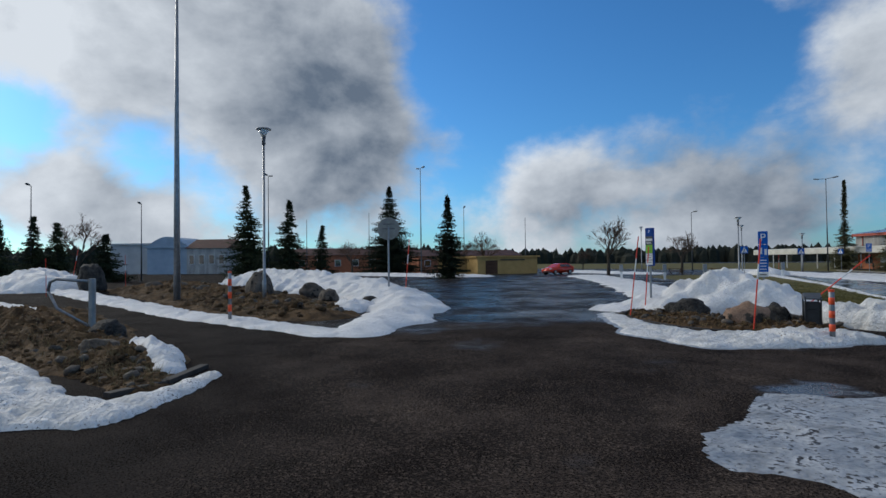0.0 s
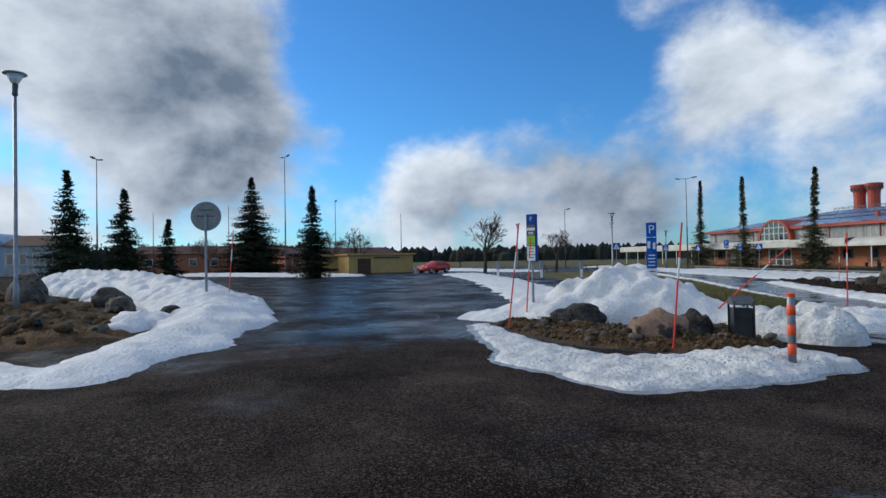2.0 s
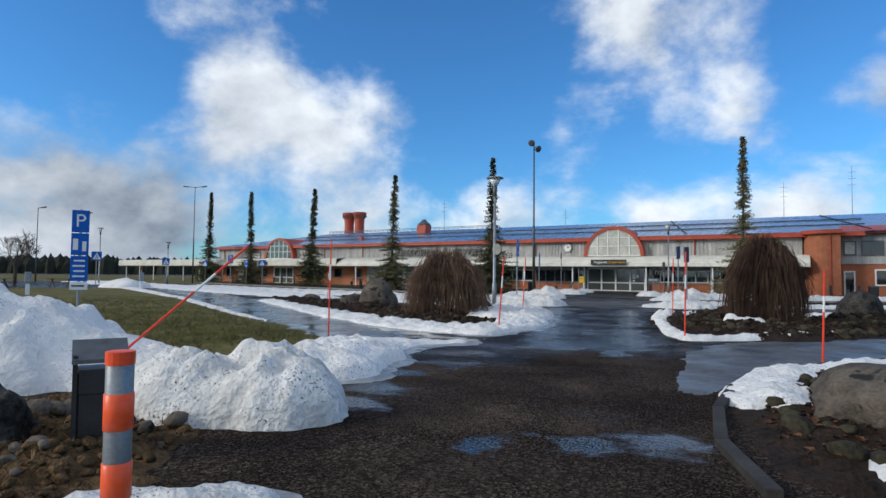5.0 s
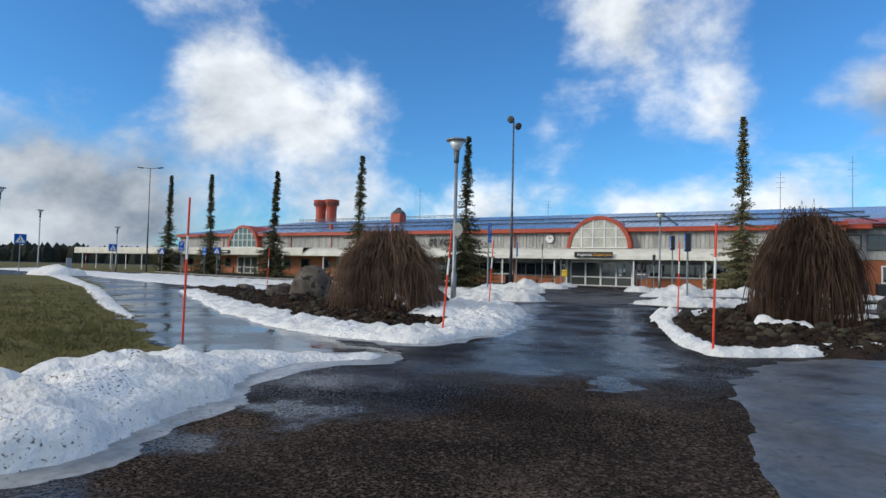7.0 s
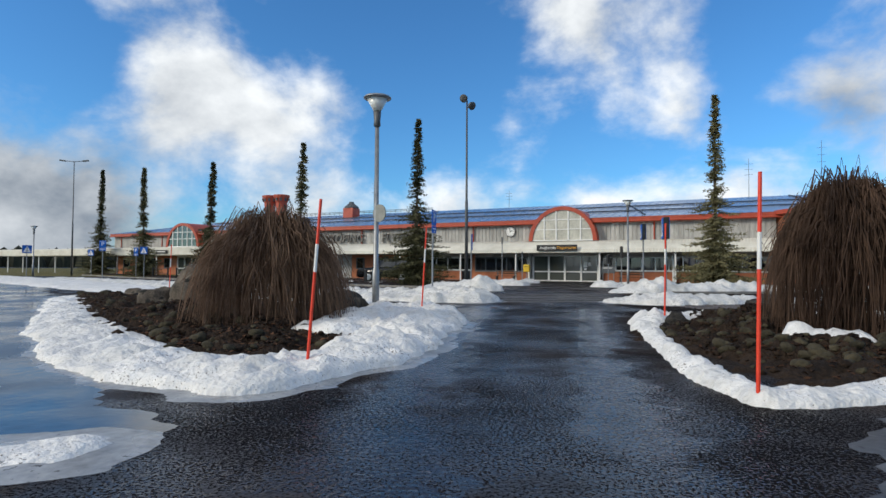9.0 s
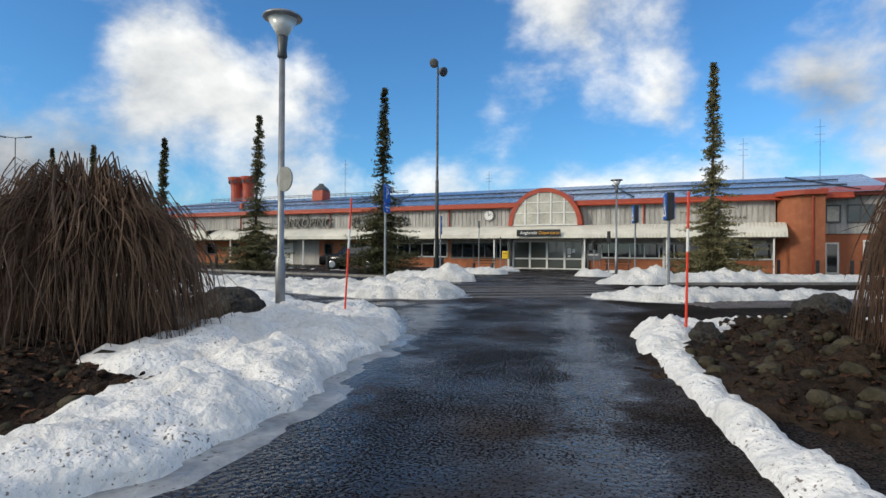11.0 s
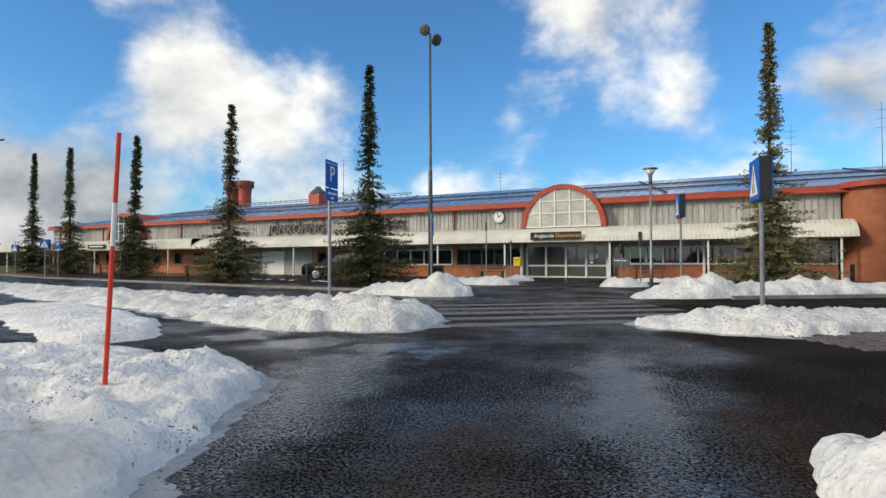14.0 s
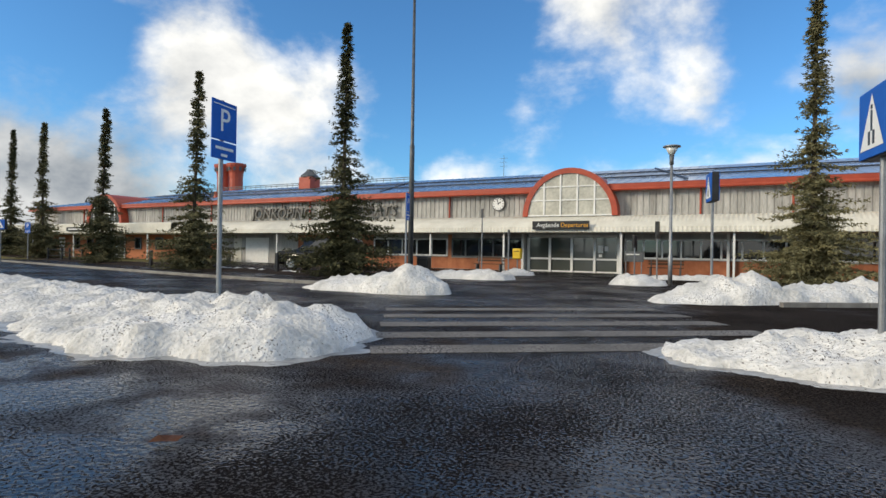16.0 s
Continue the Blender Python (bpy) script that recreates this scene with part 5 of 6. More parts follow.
lamp_mast = mast(-13.2, 53.6, 11.4, [], "tall steel mast with two floodlights", 0.11)
for a, dx, dz in ((-100, 0.28, 0.05), (-35, 0.3, -0.4)):
    c, s = math.cos(radians(a)), math.sin(radians(a))
    part("bracket", rod((0, 0, 11.3 + dz), (c * dx, s * dx, 11.35 + dz), 0.03, None, 6), M_STEEL_DARK, lamp_mast)
    bm = lathe([(0.1, -0.2), (0.2, -0.05), (0.26, 0.12), (0.22, 0.14)], 14)
    bmesh.ops.transform(bm, verts=bm.verts[:], matrix=pose(c * (dx + 0.1), s * (dx + 0.1), 11.4 + dz) @ Matrix.Rotation(radians(a), 4, "Z") @ Matrix.Rotation(radians(115), 4, "Y"))
    part("floodlight", bm, M_STEEL_DARK, lamp_mast, "", True)
for x, y, h, arms in ((-72.4, 13.85, 14.6, [(200, 0.6), (20, 0.6)]), (-69.1, -5.8, 12.8, [(160, 0.5), (-20, 0.5)]), (-62.6, -29.3, 10.4, [(0, 0.5)]), (-66.3, -19.6, 8.9, [(0, 0.5)]),
                      (-92, -2.2, 9.0, []), (-92, 8.0, 10.2, []), (-84, 22.5, 10.4, [(0, 0.3)]), (-82, 32.0, 8.6, []), (-75, 56.5, 9.0, [(20, 0.5)]), (-60, 66.2, 12.2, [(20, 1.0), (200, 1.0)])):
    mast(x, y, h, arms, "tall slim lamp mast in the car park")


def flagpole(x, y, h):
    t = thing("flagpole", pose(x, y, 0), "tall slim grey flagpole standing in the soil bed", "flagpole")
    part("pole", tube(bmesh.new(), [(0, 0, -0.1), (0, 0, 5), (0, 0, 9), (0.1, 0.05, h)], [0.16, 0.13, 0.1, 0.05], 12), M_STEEL, t, "", True)


flagpole(-23.6, -5.1, 16)


def stake(x, y, h, tilt=0.0, way=0.0, z=0.0, label="red plastic snow stake with a white band"):
    t = thing("snow_stake", pose(x, y, z - 0.1, 0, tilt, way), label, "snow stake", "red snow stakes")
    h += 0.1
    part("lower_tube", rod((0, 0, 0), (0, 0, h * 0.58), 0.018, 0.0175, 8), M_RED_STAKE, t)
    part("white_band", rod((0, 0, h * 0.58), (0, 0, h * 0.74), 0.0185, None, 8), M_WHITE, t, "worn white reflective band")
    part("upper_tube", rod((0, 0, h * 0.74), (0, 0, h), 0.0175, 0.017, 8), M_RED_STAKE, t)
    return t


stake(-7.25, 12.35, 2.3, 5, 60)
stake(-11.4, 11.3, 2.55, 7, 40)
stake(-12.9, 12.7, 2.0, 4, 60, 0.25)
stake(-9.9, 16.2, 2.3, 48, 60, 0.35, "red snow stake leaning far over out of the snow")
stake(-10.83, 22.71, 2.3, 1, 0)
stake(-7.33, 25.3, 1.85, 4, 20, 0.1)
stake(-8.58, 32.59, 1.95, 3, 10, 0.2)
stake(-3.2, 32.13, 1.9, 1, 30, 0.2)
stake(-2.85, 25.3, 1.95, 1, 0, 0.1)
stake(-0.7, 22.4, 1.6, 2, 20)
stake(-21.2, 38.2, 2.0, 2, 0)
stake(-21.4, 5.4, 2.6, 8, 30, 0.3)
stake(-33.5, -15.0, 2.3, 2, 0)
stake(-44.5, -18.0, 2.6, 14, 60, 0.8)
stake(-41.0, -13.0, 2.6, 3, 0)
stake(-58, 57, 2.2, 2, 0)


def bollard(x, y, h, label):
    t = thing("bollard", pose(x, y, 0), label, "bollard", "striped bollards")
    r = 0.054
    part("post", lathe([(r, -0.1), (r, h - 0.02), (r - 0.015, h)], 16), M_STEEL, t, "", True)
    for k in range(3):
        z = h * (0.22 + 0.25 * k)
        part("reflector", lathe([(r, z - 0.002), (r + 0.004, z), (r + 0.004, z + h * 0.13), (r, z + h * 0.132)], 16), M_ORANGE, t, "orange-red reflective band", True)
    part("cap", lathe([(r + 0.003, h - 0.05), (r + 0.003, h + 0.004), (0.02, h + 0.008)], 16), M_ORANGE, t)


bollard(-5.08, 12.5, 1.13, "grey steel bollard with orange reflective bands in snow")
bollard(-13.56, -1.05, 1.6, "grey steel bollard with red reflective bands")


def ticket_machine(x, y, turn):
    t = thing("ticket_machine", pose(x, y, 0, 0, 0, turn) @ Matrix.Diagonal((0.8, 0.5, 1, 1)), "narrow blue parking ticket sign on a grey post", "parking sign")
    part("post", rod((0, 0, -0.1), (0, 0, 1.65), 0.05), M_STEEL, t)
    cab = part("cabinet", block(-0.19, 0.19, -0.11, 0.11, 1.58, 2.92, 0.025), M_NAVY, t)
    part("front_panel", block(-0.17, 0.17, -0.118, -0.112, 1.62, 2.62), M_STEEL_DARK, cab, "dark grey information panel")
    for z0, z1, mat, lab in ((1.62, 1.78, M_WHITE, "white label"), (1.8, 2.02, M_WHITE, "white label"), (2.04, 2.32, M_GREEN_LABEL, "green label"), (2.46, 2.54, M_WHITE, "white label")):
        part("label_panel", block(-0.16, 0.16, -0.124, -0.119, z0, z1), mat, cab, lab)
    for z in (1.7, 1.86, 1.95, 2.1, 2.4, 2.36):
        part("text_bar", block(-0.12, 0.1, -0.128, -0.125, z, z + 0.018), M_BLACK if z < 2.3 else M_WHITE, cab)
    part("letter_plate", block(-0.07, 0.07, -0.115, -0.111, 2.72, 2.86), M_BLUE_SIGN, cab)
    writing("letter", "P", 0.16, pose(0, -0.117, 2.79, 90), M_WHITE, cab, 0.002)


ticket_machine(-13.2, 13.1, 28)


def plate(t, name, w, z0, z1, y, mat, label="", th=0.02):
    return part(name, block(-w / 2, w / 2, y - th, y, z0, z1, 0.006), mat, t, label)


def p_sign_tall(x, y, turn):
    t = thing("parking_sign", pose(x, y, 0, 0, 0, turn), "stack of blue parking and charging sign plates on a post", "road sign")
    part("post", rod((0, 0, -0.1), (0, 0, 3.0), 0.035), M_STEEL, t)
    a = plate(t, "plate", 0.38, 2.42, 2.98, -0.04, M_BLUE_SIGN)
    writing("letter", "P", 0.46, pose(0, -0.064, 2.7, 90), M_WHITE, a, 0.002)
    b = plate(t, "plate", 0.38, 1.85, 2.4, -0.04, M_BLUE_SIGN)
    part("car_symbol", block(-0.15, -0.04, -0.066, -0.062, 1.98, 2.26, 0.0), M_WHITE, b)
    part("plug_symbol", block(0.05, 0.14, -0.066, -0.062, 1.95, 2.2, 0.0), M_WHITE, b)
    c = plate(t, "plate", 0.38, 1.2, 1.83, -0.04, M_BLUE_SIGN)
    for k in range(4):
        part("text_bar", block(-0.14 + 0.02 * (k % 2), 0.12, -0.066, -0.062, 1.3 + 0.13 * k, 1.34 + 0.13 * k), M_WHITE, c)
    d = plate(t, "plate", 0.38, 0.98, 1.18, -0.04, M_WHITE, "white arrow plate")
    part("arrow", block(-0.15, 0.12, -0.066, -0.062, 1.06, 1.1), M_BLACK, d)


p_sign_tall(-16.9, 20.7, 50)


def p_sign(x, y, h, turn, label, w=0.6):
    t = thing("parking_sign", pose(x, y, 0, 0, 0, turn), label, "road sign")
    part("post", rod((0, 0, -0.1), (0, 0, h), 0.035), M_STEEL, t)
    a = plate(t, "plate", w, h - 0.6, h - 0.02, -0.04, M_BLUE_SIGN)
    part("white_border", block(-w / 2 + 0.03, w / 2 - 0.03, -0.0635, -0.061, h - 0.09, h - 0.075), M_WHITE, a)
    writing("letter", "P", w * 0.85, pose(0, -0.064, h - 0.32, 90), M_WHITE, a, 0.002)
    b = plate(t, "plate", w, h - 0.88, h - 0.62, -0.04, M_BLUE_SIGN)
    for k, (u0, u1) in enumerate(((-0.2, 0.2), (-0.08, 0.06))):
        part("text_bar", block(u0, u1, -0.066, -0.062, h - 0.74 - 0.1 * k, h - 0.7 - 0.1 * k), M_WHITE, b)
    return t


p_sign(-10.87, 40.2, 3.33, 92, "blue parking sign with a small text plate on a steel post", 0.56)
p_sign(-12.0, 50.2, 3.0, 98, "blue parking sign on a steel post beside the mast", 0.4)
p_sign(-52.0, 66.8, 3.0, 10, "small blue parking sign before the spruces", 0.5)
p_sign(-45.0, 56.5, 3.2, 30, "blue parking sign turned aside", 0.5)


def crossing_sign(x, y, h, turn, s=0.62, lab="blue pedestrian crossing sign with a dark back on a post"):
    t = thing("crossing_sign", pose(x, y, 0, 0, 0, turn), lab, "road sign", "crossing signs")
    part("post", rod((0, 0, -0.1), (0, 0, h - 0.02), 0.035), M_STEEL, t)
    for sgn in (-1, 1):
        y0 = 0.085 * sgn
        a = part("plate", block(-s / 2, s / 2, min(y0, y0 + 0.02 * sgn), max(y0, y0 + 0.02 * sgn), h - s, h, 0.006), M_BLUE_SIGN, t)
        bm = bmesh.new()
        yy = y0 + 0.024 * sgn
        v = [bm.verts.new(p) for p in ((-0.42 * s, yy, h - 0.88 * s), (0.42 * s, yy, h - 0.88 * s), (0, yy, h - 0.08 * s))]
        bm.faces.new(v if sgn < 0 else v[::-1])
        tri = part("triangle", bm, M_WHITE, a)
        for k, (x0, x1, z0, z1) in enumerate(((-0.03, 0.03, 0.32, 0.62), (-0.12, -0.05, 0.62, 0.82), (0.04, 0.11, 0.62, 0.82), (-0.03, 0.03, 0.24, 0.3))):
            part("symbol_bar", block(x0 * s, x1 * s, min(yy, yy + 0.004 * sgn), max(yy, yy + 0.004 * sgn), h - z1 * s, h - z0 * s), M_BLACK, a)
    part("rim", block(-s / 2 - 0.012, s / 2 + 0.012, -0.084, 0.084, h - s - 0.012, h + 0.012, 0.01), M_BLACK, t, "black rim of the double sign")


crossing_sign(-2.69, 39.93, 2.83, -89, 0.68)
crossing_sign(-3.1, 50.2, 3.35, -86, 0.75)
crossing_sign(-47, 43.5, 3.0, 60, 0.7)
crossing_sign(-55.5, 58.0, 2.9, 60, 0.7)
crossing_sign(-62.0, 70.3, 2.9, 10, 0.7)
crossing_sign(-42.5, 58.3, 2.7, 20, 0.6)


def disc_sign(x, y, h, turn):
    t = thing("round_sign", pose(x, y, 0, 0, 0, turn), "grey back of a round road sign on a post", "road sign")
    part("post", rod((0, 0, -0.1), (0, 0, h + 0.1), 0.045), M_STEEL, t)
    part("disc", lathe([(0.52, -0.015), (0.53, 0), (0.52, 0.015)], 32), M_SIGN_BACK, t).matrix_basis = pose(0, 0.06, h, 90)
    part("clamp", block(-0.3, 0.3, 0.035, 0.05, h - 0.02, h + 0.02), M_STEEL_DARK, t)
    part("clamp", block(-0.25, 0.25, 0.035, 0.05, h + 0.2, h + 0.24), M_STEEL_DARK, t)


disc_sign(-21.7, 4.68, 3.4, 77)


def litter_bin(x, y, turn):
    t = thing("litter_bin", pose(x, y, 0.02, 0, 0, turn) @ Matrix.Scale(0.8, 4), "black dented metal litter bin with a peaked hood", "litter bin")
    b = part("bin_body", block(-0.2, 0.2, -0.25, 0.25, 0.02, 0.84, 0.03), M_BLACK, t)
    for k in (-1, 1):
        part("corner_post", block(k * 0.21 - 0.02, k * 0.21 + 0.02, -0.28, -0.24, -0.05, 1.0), M_BLACK, t)
        part("corner_post", block(k * 0.21 - 0.02, k * 0.21 + 0.02, 0.24, 0.28, -0.05, 1.0), M_BLACK, t)
    bm = bmesh.new()
    v = [bm.verts.new(p) for p in ((-0.24, -0.3, 0.96), (0.24, -0.3, 0.96), (0.24, 0.05, 1.12), (-0.24, 0.05, 1.12), (0.24, 0.3, 0.98), (-0.24, 0.3, 0.98), (-0.24, -0.3, 0.92), (0.24, -0.3, 0.92), (0.24, 0.3, 0.92), (-0.24, 0.3, 0.92))]
    for q in ((0, 1, 2, 3), (3, 2, 4, 5), (6, 7, 1, 0), (8, 9, 5, 4), (9, 8, 7, 6), (7, 8, 4, 2, 1), (9, 6, 0, 3, 5)):
        bm.faces.new([v[i] for i in q])
    part("hood", bm, M_STEEL_DARK, t, "dark grey peaked lid")
    part("bag_rim", block(-0.18, 0.18, -0.275, -0.255, 0.62, 0.86, 0.01), M_BLACK, t, "shiny black bag hanging over the rim")


litter_bin(-7.25, 14.05, 55)


def plaza_bin(x, y):
    t = thing("litter_bin", pose(x, y, 0), "dark round-edged litter bin on the forecourt", "litter bin")
    part("bin_body", block(-0.28, 0.28, -0.28, 0.28, 0, 0.85, 0.06), M_BLACK, t)
    part("lid", block(-0.3, 0.3, -0.3, 0.3, 0.85, 0.93, 0.03), M_STEEL_DARK, t)


plaza_bin(-14.6, 58.8)
plaza_bin(10.2, 62.4)


def barrier(x, y, turn):
    t = thing("road_barrier", pose(x, y, 0, 0, 0, turn), "grey steel swing barrier on a post", "barrier")
    part("post", rod((0, 0, -0.1), (0, 0, 1.5), 0.085), M_STEEL, t)
    part("top_arm", tube(bmesh.new(), [(0, 0, 1.42), (-0.9, 0, 1.5), (-1.1, 0.05, 1.42), (-1.15, 0.05, 1.2)], 0.04, 8), M_STEEL, t, "", True)
    part("brace", tube(bmesh.new(), [(-1.15, 0.05, 1.2), (-0.9, 0.02, 0.75), (0, 0, 0.25)], 0.035, 8), M_STEEL, t, "", True)


barrier(-10.7, -3.9, 80)


def post_sign(x, y, h, bw, bh, mat, turn, label, name="info_sign"):
    t = thing(name, pose(x, y, 0, 0, 0, turn), label, "sign")
    part("post", rod((0, 0, -0.1), (0, 0, h), 0.035), M_STEEL, t)
    if bw:
        part("board", block(-bw / 2, bw / 2, -0.06, 0.06, h - bh, h, 0.015), mat, t)


post_sign(-13.05, 63.6, 3.5, 0.12, 0.5, M_STEEL_DARK, 0, "thin steel post with a narrow plate")
post_sign(-11.2, 61.9, 2.3, 0.1, 0.3, M_STEEL_DARK, 0, "short steel post with a small plate")
post_sign(-5.15, 63.5, 2.1, 0.3, 0.6, M_BLACK, 60, "black narrow sign on a post")
post_sign(-4.2, 60.0, 2.6, 0.3, 0.75, M_BLACK, 70, "black narrow sign on a post")


def notice_board(x, y, turn):
    t = thing("notice_board", pose(x, y, 0, 0, 0, turn), "low grey notice board on two legs", "notice board")
    for k in (-0.4, 0.4):
        part("leg", rod((k, 0, -0.05), (k, 0, 1.25), 0.03), M_STEEL, t)
    part("board", block(-0.5, 0.5, -0.03, 0.03, 0.75, 1.3, 0.01), M_STEEL_DARK, t)
    part("text_bar", block(-0.4, 0.3, -0.036, -0.031, 1.12, 1.18), M_WHITE, t)


notice_board(-5.2, 65.6, -10)


def mailbox(x, y):
    t = thing("mailbox", pose(x, y, 0, 0, 0, -10), "yellow mailbox on a post by the entrance", "mailbox")
    part("post", rod((0, 0, -0.05), (0, 0, 0.9), 0.04), M_STEEL, t)
    part("body", block(-0.24, 0.24, -0.18, 0.18, 0.8, 1.38, 0.06), M_YELLOW, t)
    part("slot", block(-0.16, 0.16, -0.19, -0.181, 1.2, 1.24), M_BLACK, t)


mailbox(-11.4, 65.2)


def bench(x, y, turn, label, legs=M_STEEL_DARK):
    t = thing("bench", pose(x, y, 0, 0, 0, turn), label, "bench", "benches on the forecourt")
    for k in range(3):
        part("seat_slat", block(-0.9, 0.9, -0.2 + k * 0.14, -0.09 + k * 0.14, 0.43, 0.47), M_WOOD, t)
    for k in range(2):
        part("back_slat", block(-0.9, 0.9, 0.24, 0.27, 0.6 + 0.15 * k, 0.71 + 0.15 * k), M_WOOD, t)
    for a in (-0.75, 0.75):
        part("leg", block(a - 0.03, a + 0.03, -0.18, 0.24, 0, 0.43), legs, t)
        part("back_post", block(a - 0.03, a + 0.03, 0.2, 0.24, 0.43, 0.86), legs, t)


bench(-13.4, 66.6, -10, "dark wooden bench by the window")
bench(-3.6, 66.2, -10, "brown wooden bench under the canopy")
bench(13.4, 62.0, -10, "brown wooden bench by the office wing")
bench(-37.5, 72.4, -10, "brown wooden bench under the canopy")
bench(-40.0, 72.6, -10, "brown wooden bench under the canopy")


def post_row(pts, label, rail=True):
    for (x0, y0), (x1, y1) in zip(pts, pts[1:]):
        t = thing("post_fence", pose(x0, y0, 0, 0, 0, math.degrees(math.atan2(y1 - y0, x1 - x0))), label, "fence", "low black fences")
        ln = math.hypot(x1 - x0, y1 - y0)
        for x in (0, ln):
            part("fence_post", block(x - 0.06, x + 0.06, -0.06, 0.06, -0.05, 0.95, 0.015), M_BLACK, t)
        if rail:
            for z in (0.82, 0.35):
                part("fence_rail", rod((0.06, 0, z), (ln - 0.06, 0, z), 0.025, None, 6), M_BLACK, t)


post_row([(-50.0, 67.0), (-47.2, 66.0)], "low black post fence before the spruces")
post_row([(-45.5, 65.3), (-43.0, 64.3)], "low black post fence before the spruces")
post_row([(-57.0, 70.0), (-54.5, 69.0)], "low black post fence before the spruces")
for x, y in ((-31.5, 59.2), (-21.5, 57.0), (5.2, 60.8), (7.2, 60.9), (9.0, 61.2), (18, 61.0)):
    t = thing("short_post", pose(x, y, 0), "short square black post", "post", "short black posts")
    part("post_body", block(-0.08, 0.08, -0.08, 0.08, -0.05, 0.95, 0.02), M_BLACK, t)


def charger(x, y, turn):
    t = thing("charging_post", pose(x, y, 0, 0, 0, turn), "small white electric charging post", "charger", "charging posts")
    part("pedestal", block(-0.1, 0.1, -0.08, 0.08, -0.05, 0.7, 0.02), M_WHITE, t)
    part("head", block(-0.16, 0.16, -0.14, 0.12, 0.7, 1.35, 0.06), M_STEEL, t)


for x, y in ((-40.5, 30.5), (-37.5, 32.3), (-43.5, 28.0), (-41.5, 43.2)):
    charger(x, y, 60)


def picnic_table(x, y, turn):
    t = thing("picnic_table", pose(x, y, 0, 0, 0, turn), "dark wooden picnic table beyond the lawn", "table", "picnic tables")
    for k in range(4):
        part("top_board", block(-0.9, 0.9, -0.38 + 0.19 * k, -0.22 + 0.19 * k, 0.72, 0.76), M_WOOD, t)
    for s in (-1, 1):
        part("seat_board", block(-0.9, 0.9, s * 0.7 - 0.13, s * 0.7 + 0.13, 0.43, 0.47), M_WOOD, t)
        part("trestle", rod((s * 0.6, -0.75, 0), (s * 0.6, 0.2, 0.72), 0.04, None, 6), M_WOOD, t)
        part("trestle", rod((s * 0.6, 0.75, 0), (s * 0.6, -0.2, 0.72), 0.04, None, 6), M_WOOD, t)


picnic_table(-53, 39.5, 40)
picnic_table(-50.5, 43, 40)


# ---- trees ----
def spruce_meshes(h, profile, seed, step=0.2, droop=0.35, size=1.0, gap=0.0, lean=0.0):
    """Trunk with whorls of drooping boughs whose tips turn up; the needles are many small slivers along each bough.
    profile: rows of (share of the height, bough length)."""
    r = random.Random(seed)
    tb = bmesh.new()
    bend = [r.uniform(-0.02, 0.02) * h for _ in range(2)]

    def axis(k):
        return Vector((lean * h * k * k + bend[0] * math.sin(k * 4.5), bend[1] * math.sin(k * 3.7), h * k))

    tube(tb, [axis(k / 8) - Vector((0, 0, 0.1 if k == 0 else 0)) for k in range(9)], [0.013 * h * (1 - k / 8.6) for k in range(9)], 7)
    verts, faces = [], []
    ks, rs = [p[0] for p in profile], [p[1] for p in profile]
    z = h * 0.02
    while z < h * 0.997:
        k = z / h
        rad = float(np.interp(k, ks, rs))
        n = max(4, int(5 + 3.2 * rad))
        thin = gap * max(0.0, math.sin(k * 41 + seed)) * (0.25 < k < 0.62)
        for b in range(n):
            if r.random() < thin:
                continue
            a = r.random() * 6.283
            ln = rad * r.choice((r.uniform(0.45, 0.9), r.uniform(0.8, 1.15), r.uniform(0.9, 1.3)))
            ca, sa = math.cos(a), math.sin(a)
            root = axis(k)
            d0 = droop * r.uniform(0.6, 1.3)
            pieces = max(4, int(ln / (0.075 * size)))
            for p in range(pieces):
                f = (p + r.random()) / pieces
                d = ln * f
                c = root + Vector((ca * d, sa * d, -d0 * ln * f + 0.55 * d0 * ln * f ** 3))
                w = 0.05 * size * (1.35 - 0.6 * f)
                side = ln * 0.20 * (1 - 0.75 * f) * (1 if ln > 0.5 else 0.5)
                for _ in range(4):
                    lat = r.uniform(-1, 1)
                    o = c + Vector((-sa * lat * side, ca * lat * side, r.gauss(0, 0.03 * size) - 0.05 * abs(lat) * side))
                    dr = Vector((ca * 0.7 - sa * lat * 0.9 + r.gauss(0, 0.35), sa * 0.7 + ca * lat * 0.9 + r.gauss(0, 0.35), r.gauss(-0.15, 0.4))).normalized() * w * r.uniform(1.8, 3.4)
                    sd = dr.orthogonal().normalized()
                    sd.rotate(Matrix.Rotation(r.random() * 6.28, 3, dr.normalized()))
                    sd *= w * 0.55
                    base = len(verts)
                    verts += [tuple(o - sd), tuple(o + sd), tuple(o + dr)]
                    faces.append((base, base + 1, base + 2))
        z += step * (0.6 + 0.8 * r.random()) * (0.55 + 0.45 * min(rad, 1.2))
    me = bpy.data.meshes.new("crown")
    me.from_pydata(verts, [], faces)
    return tb, me


def spruce(x, y, h, profile, seed, label, mat=M_NEEDLE, group="row of narrow spruces", **kw):
    t = thing("spruce_tree", pose(x, y, 0, 0, 0, 0), label, "tree", group)
    tb, me = spruce_meshes(h, profile, seed, **kw)
    part("trunk", tb, M_BARK, t)
    me.materials.append(mat)
    o = new("crown", me)
    o.parent = t
    return t


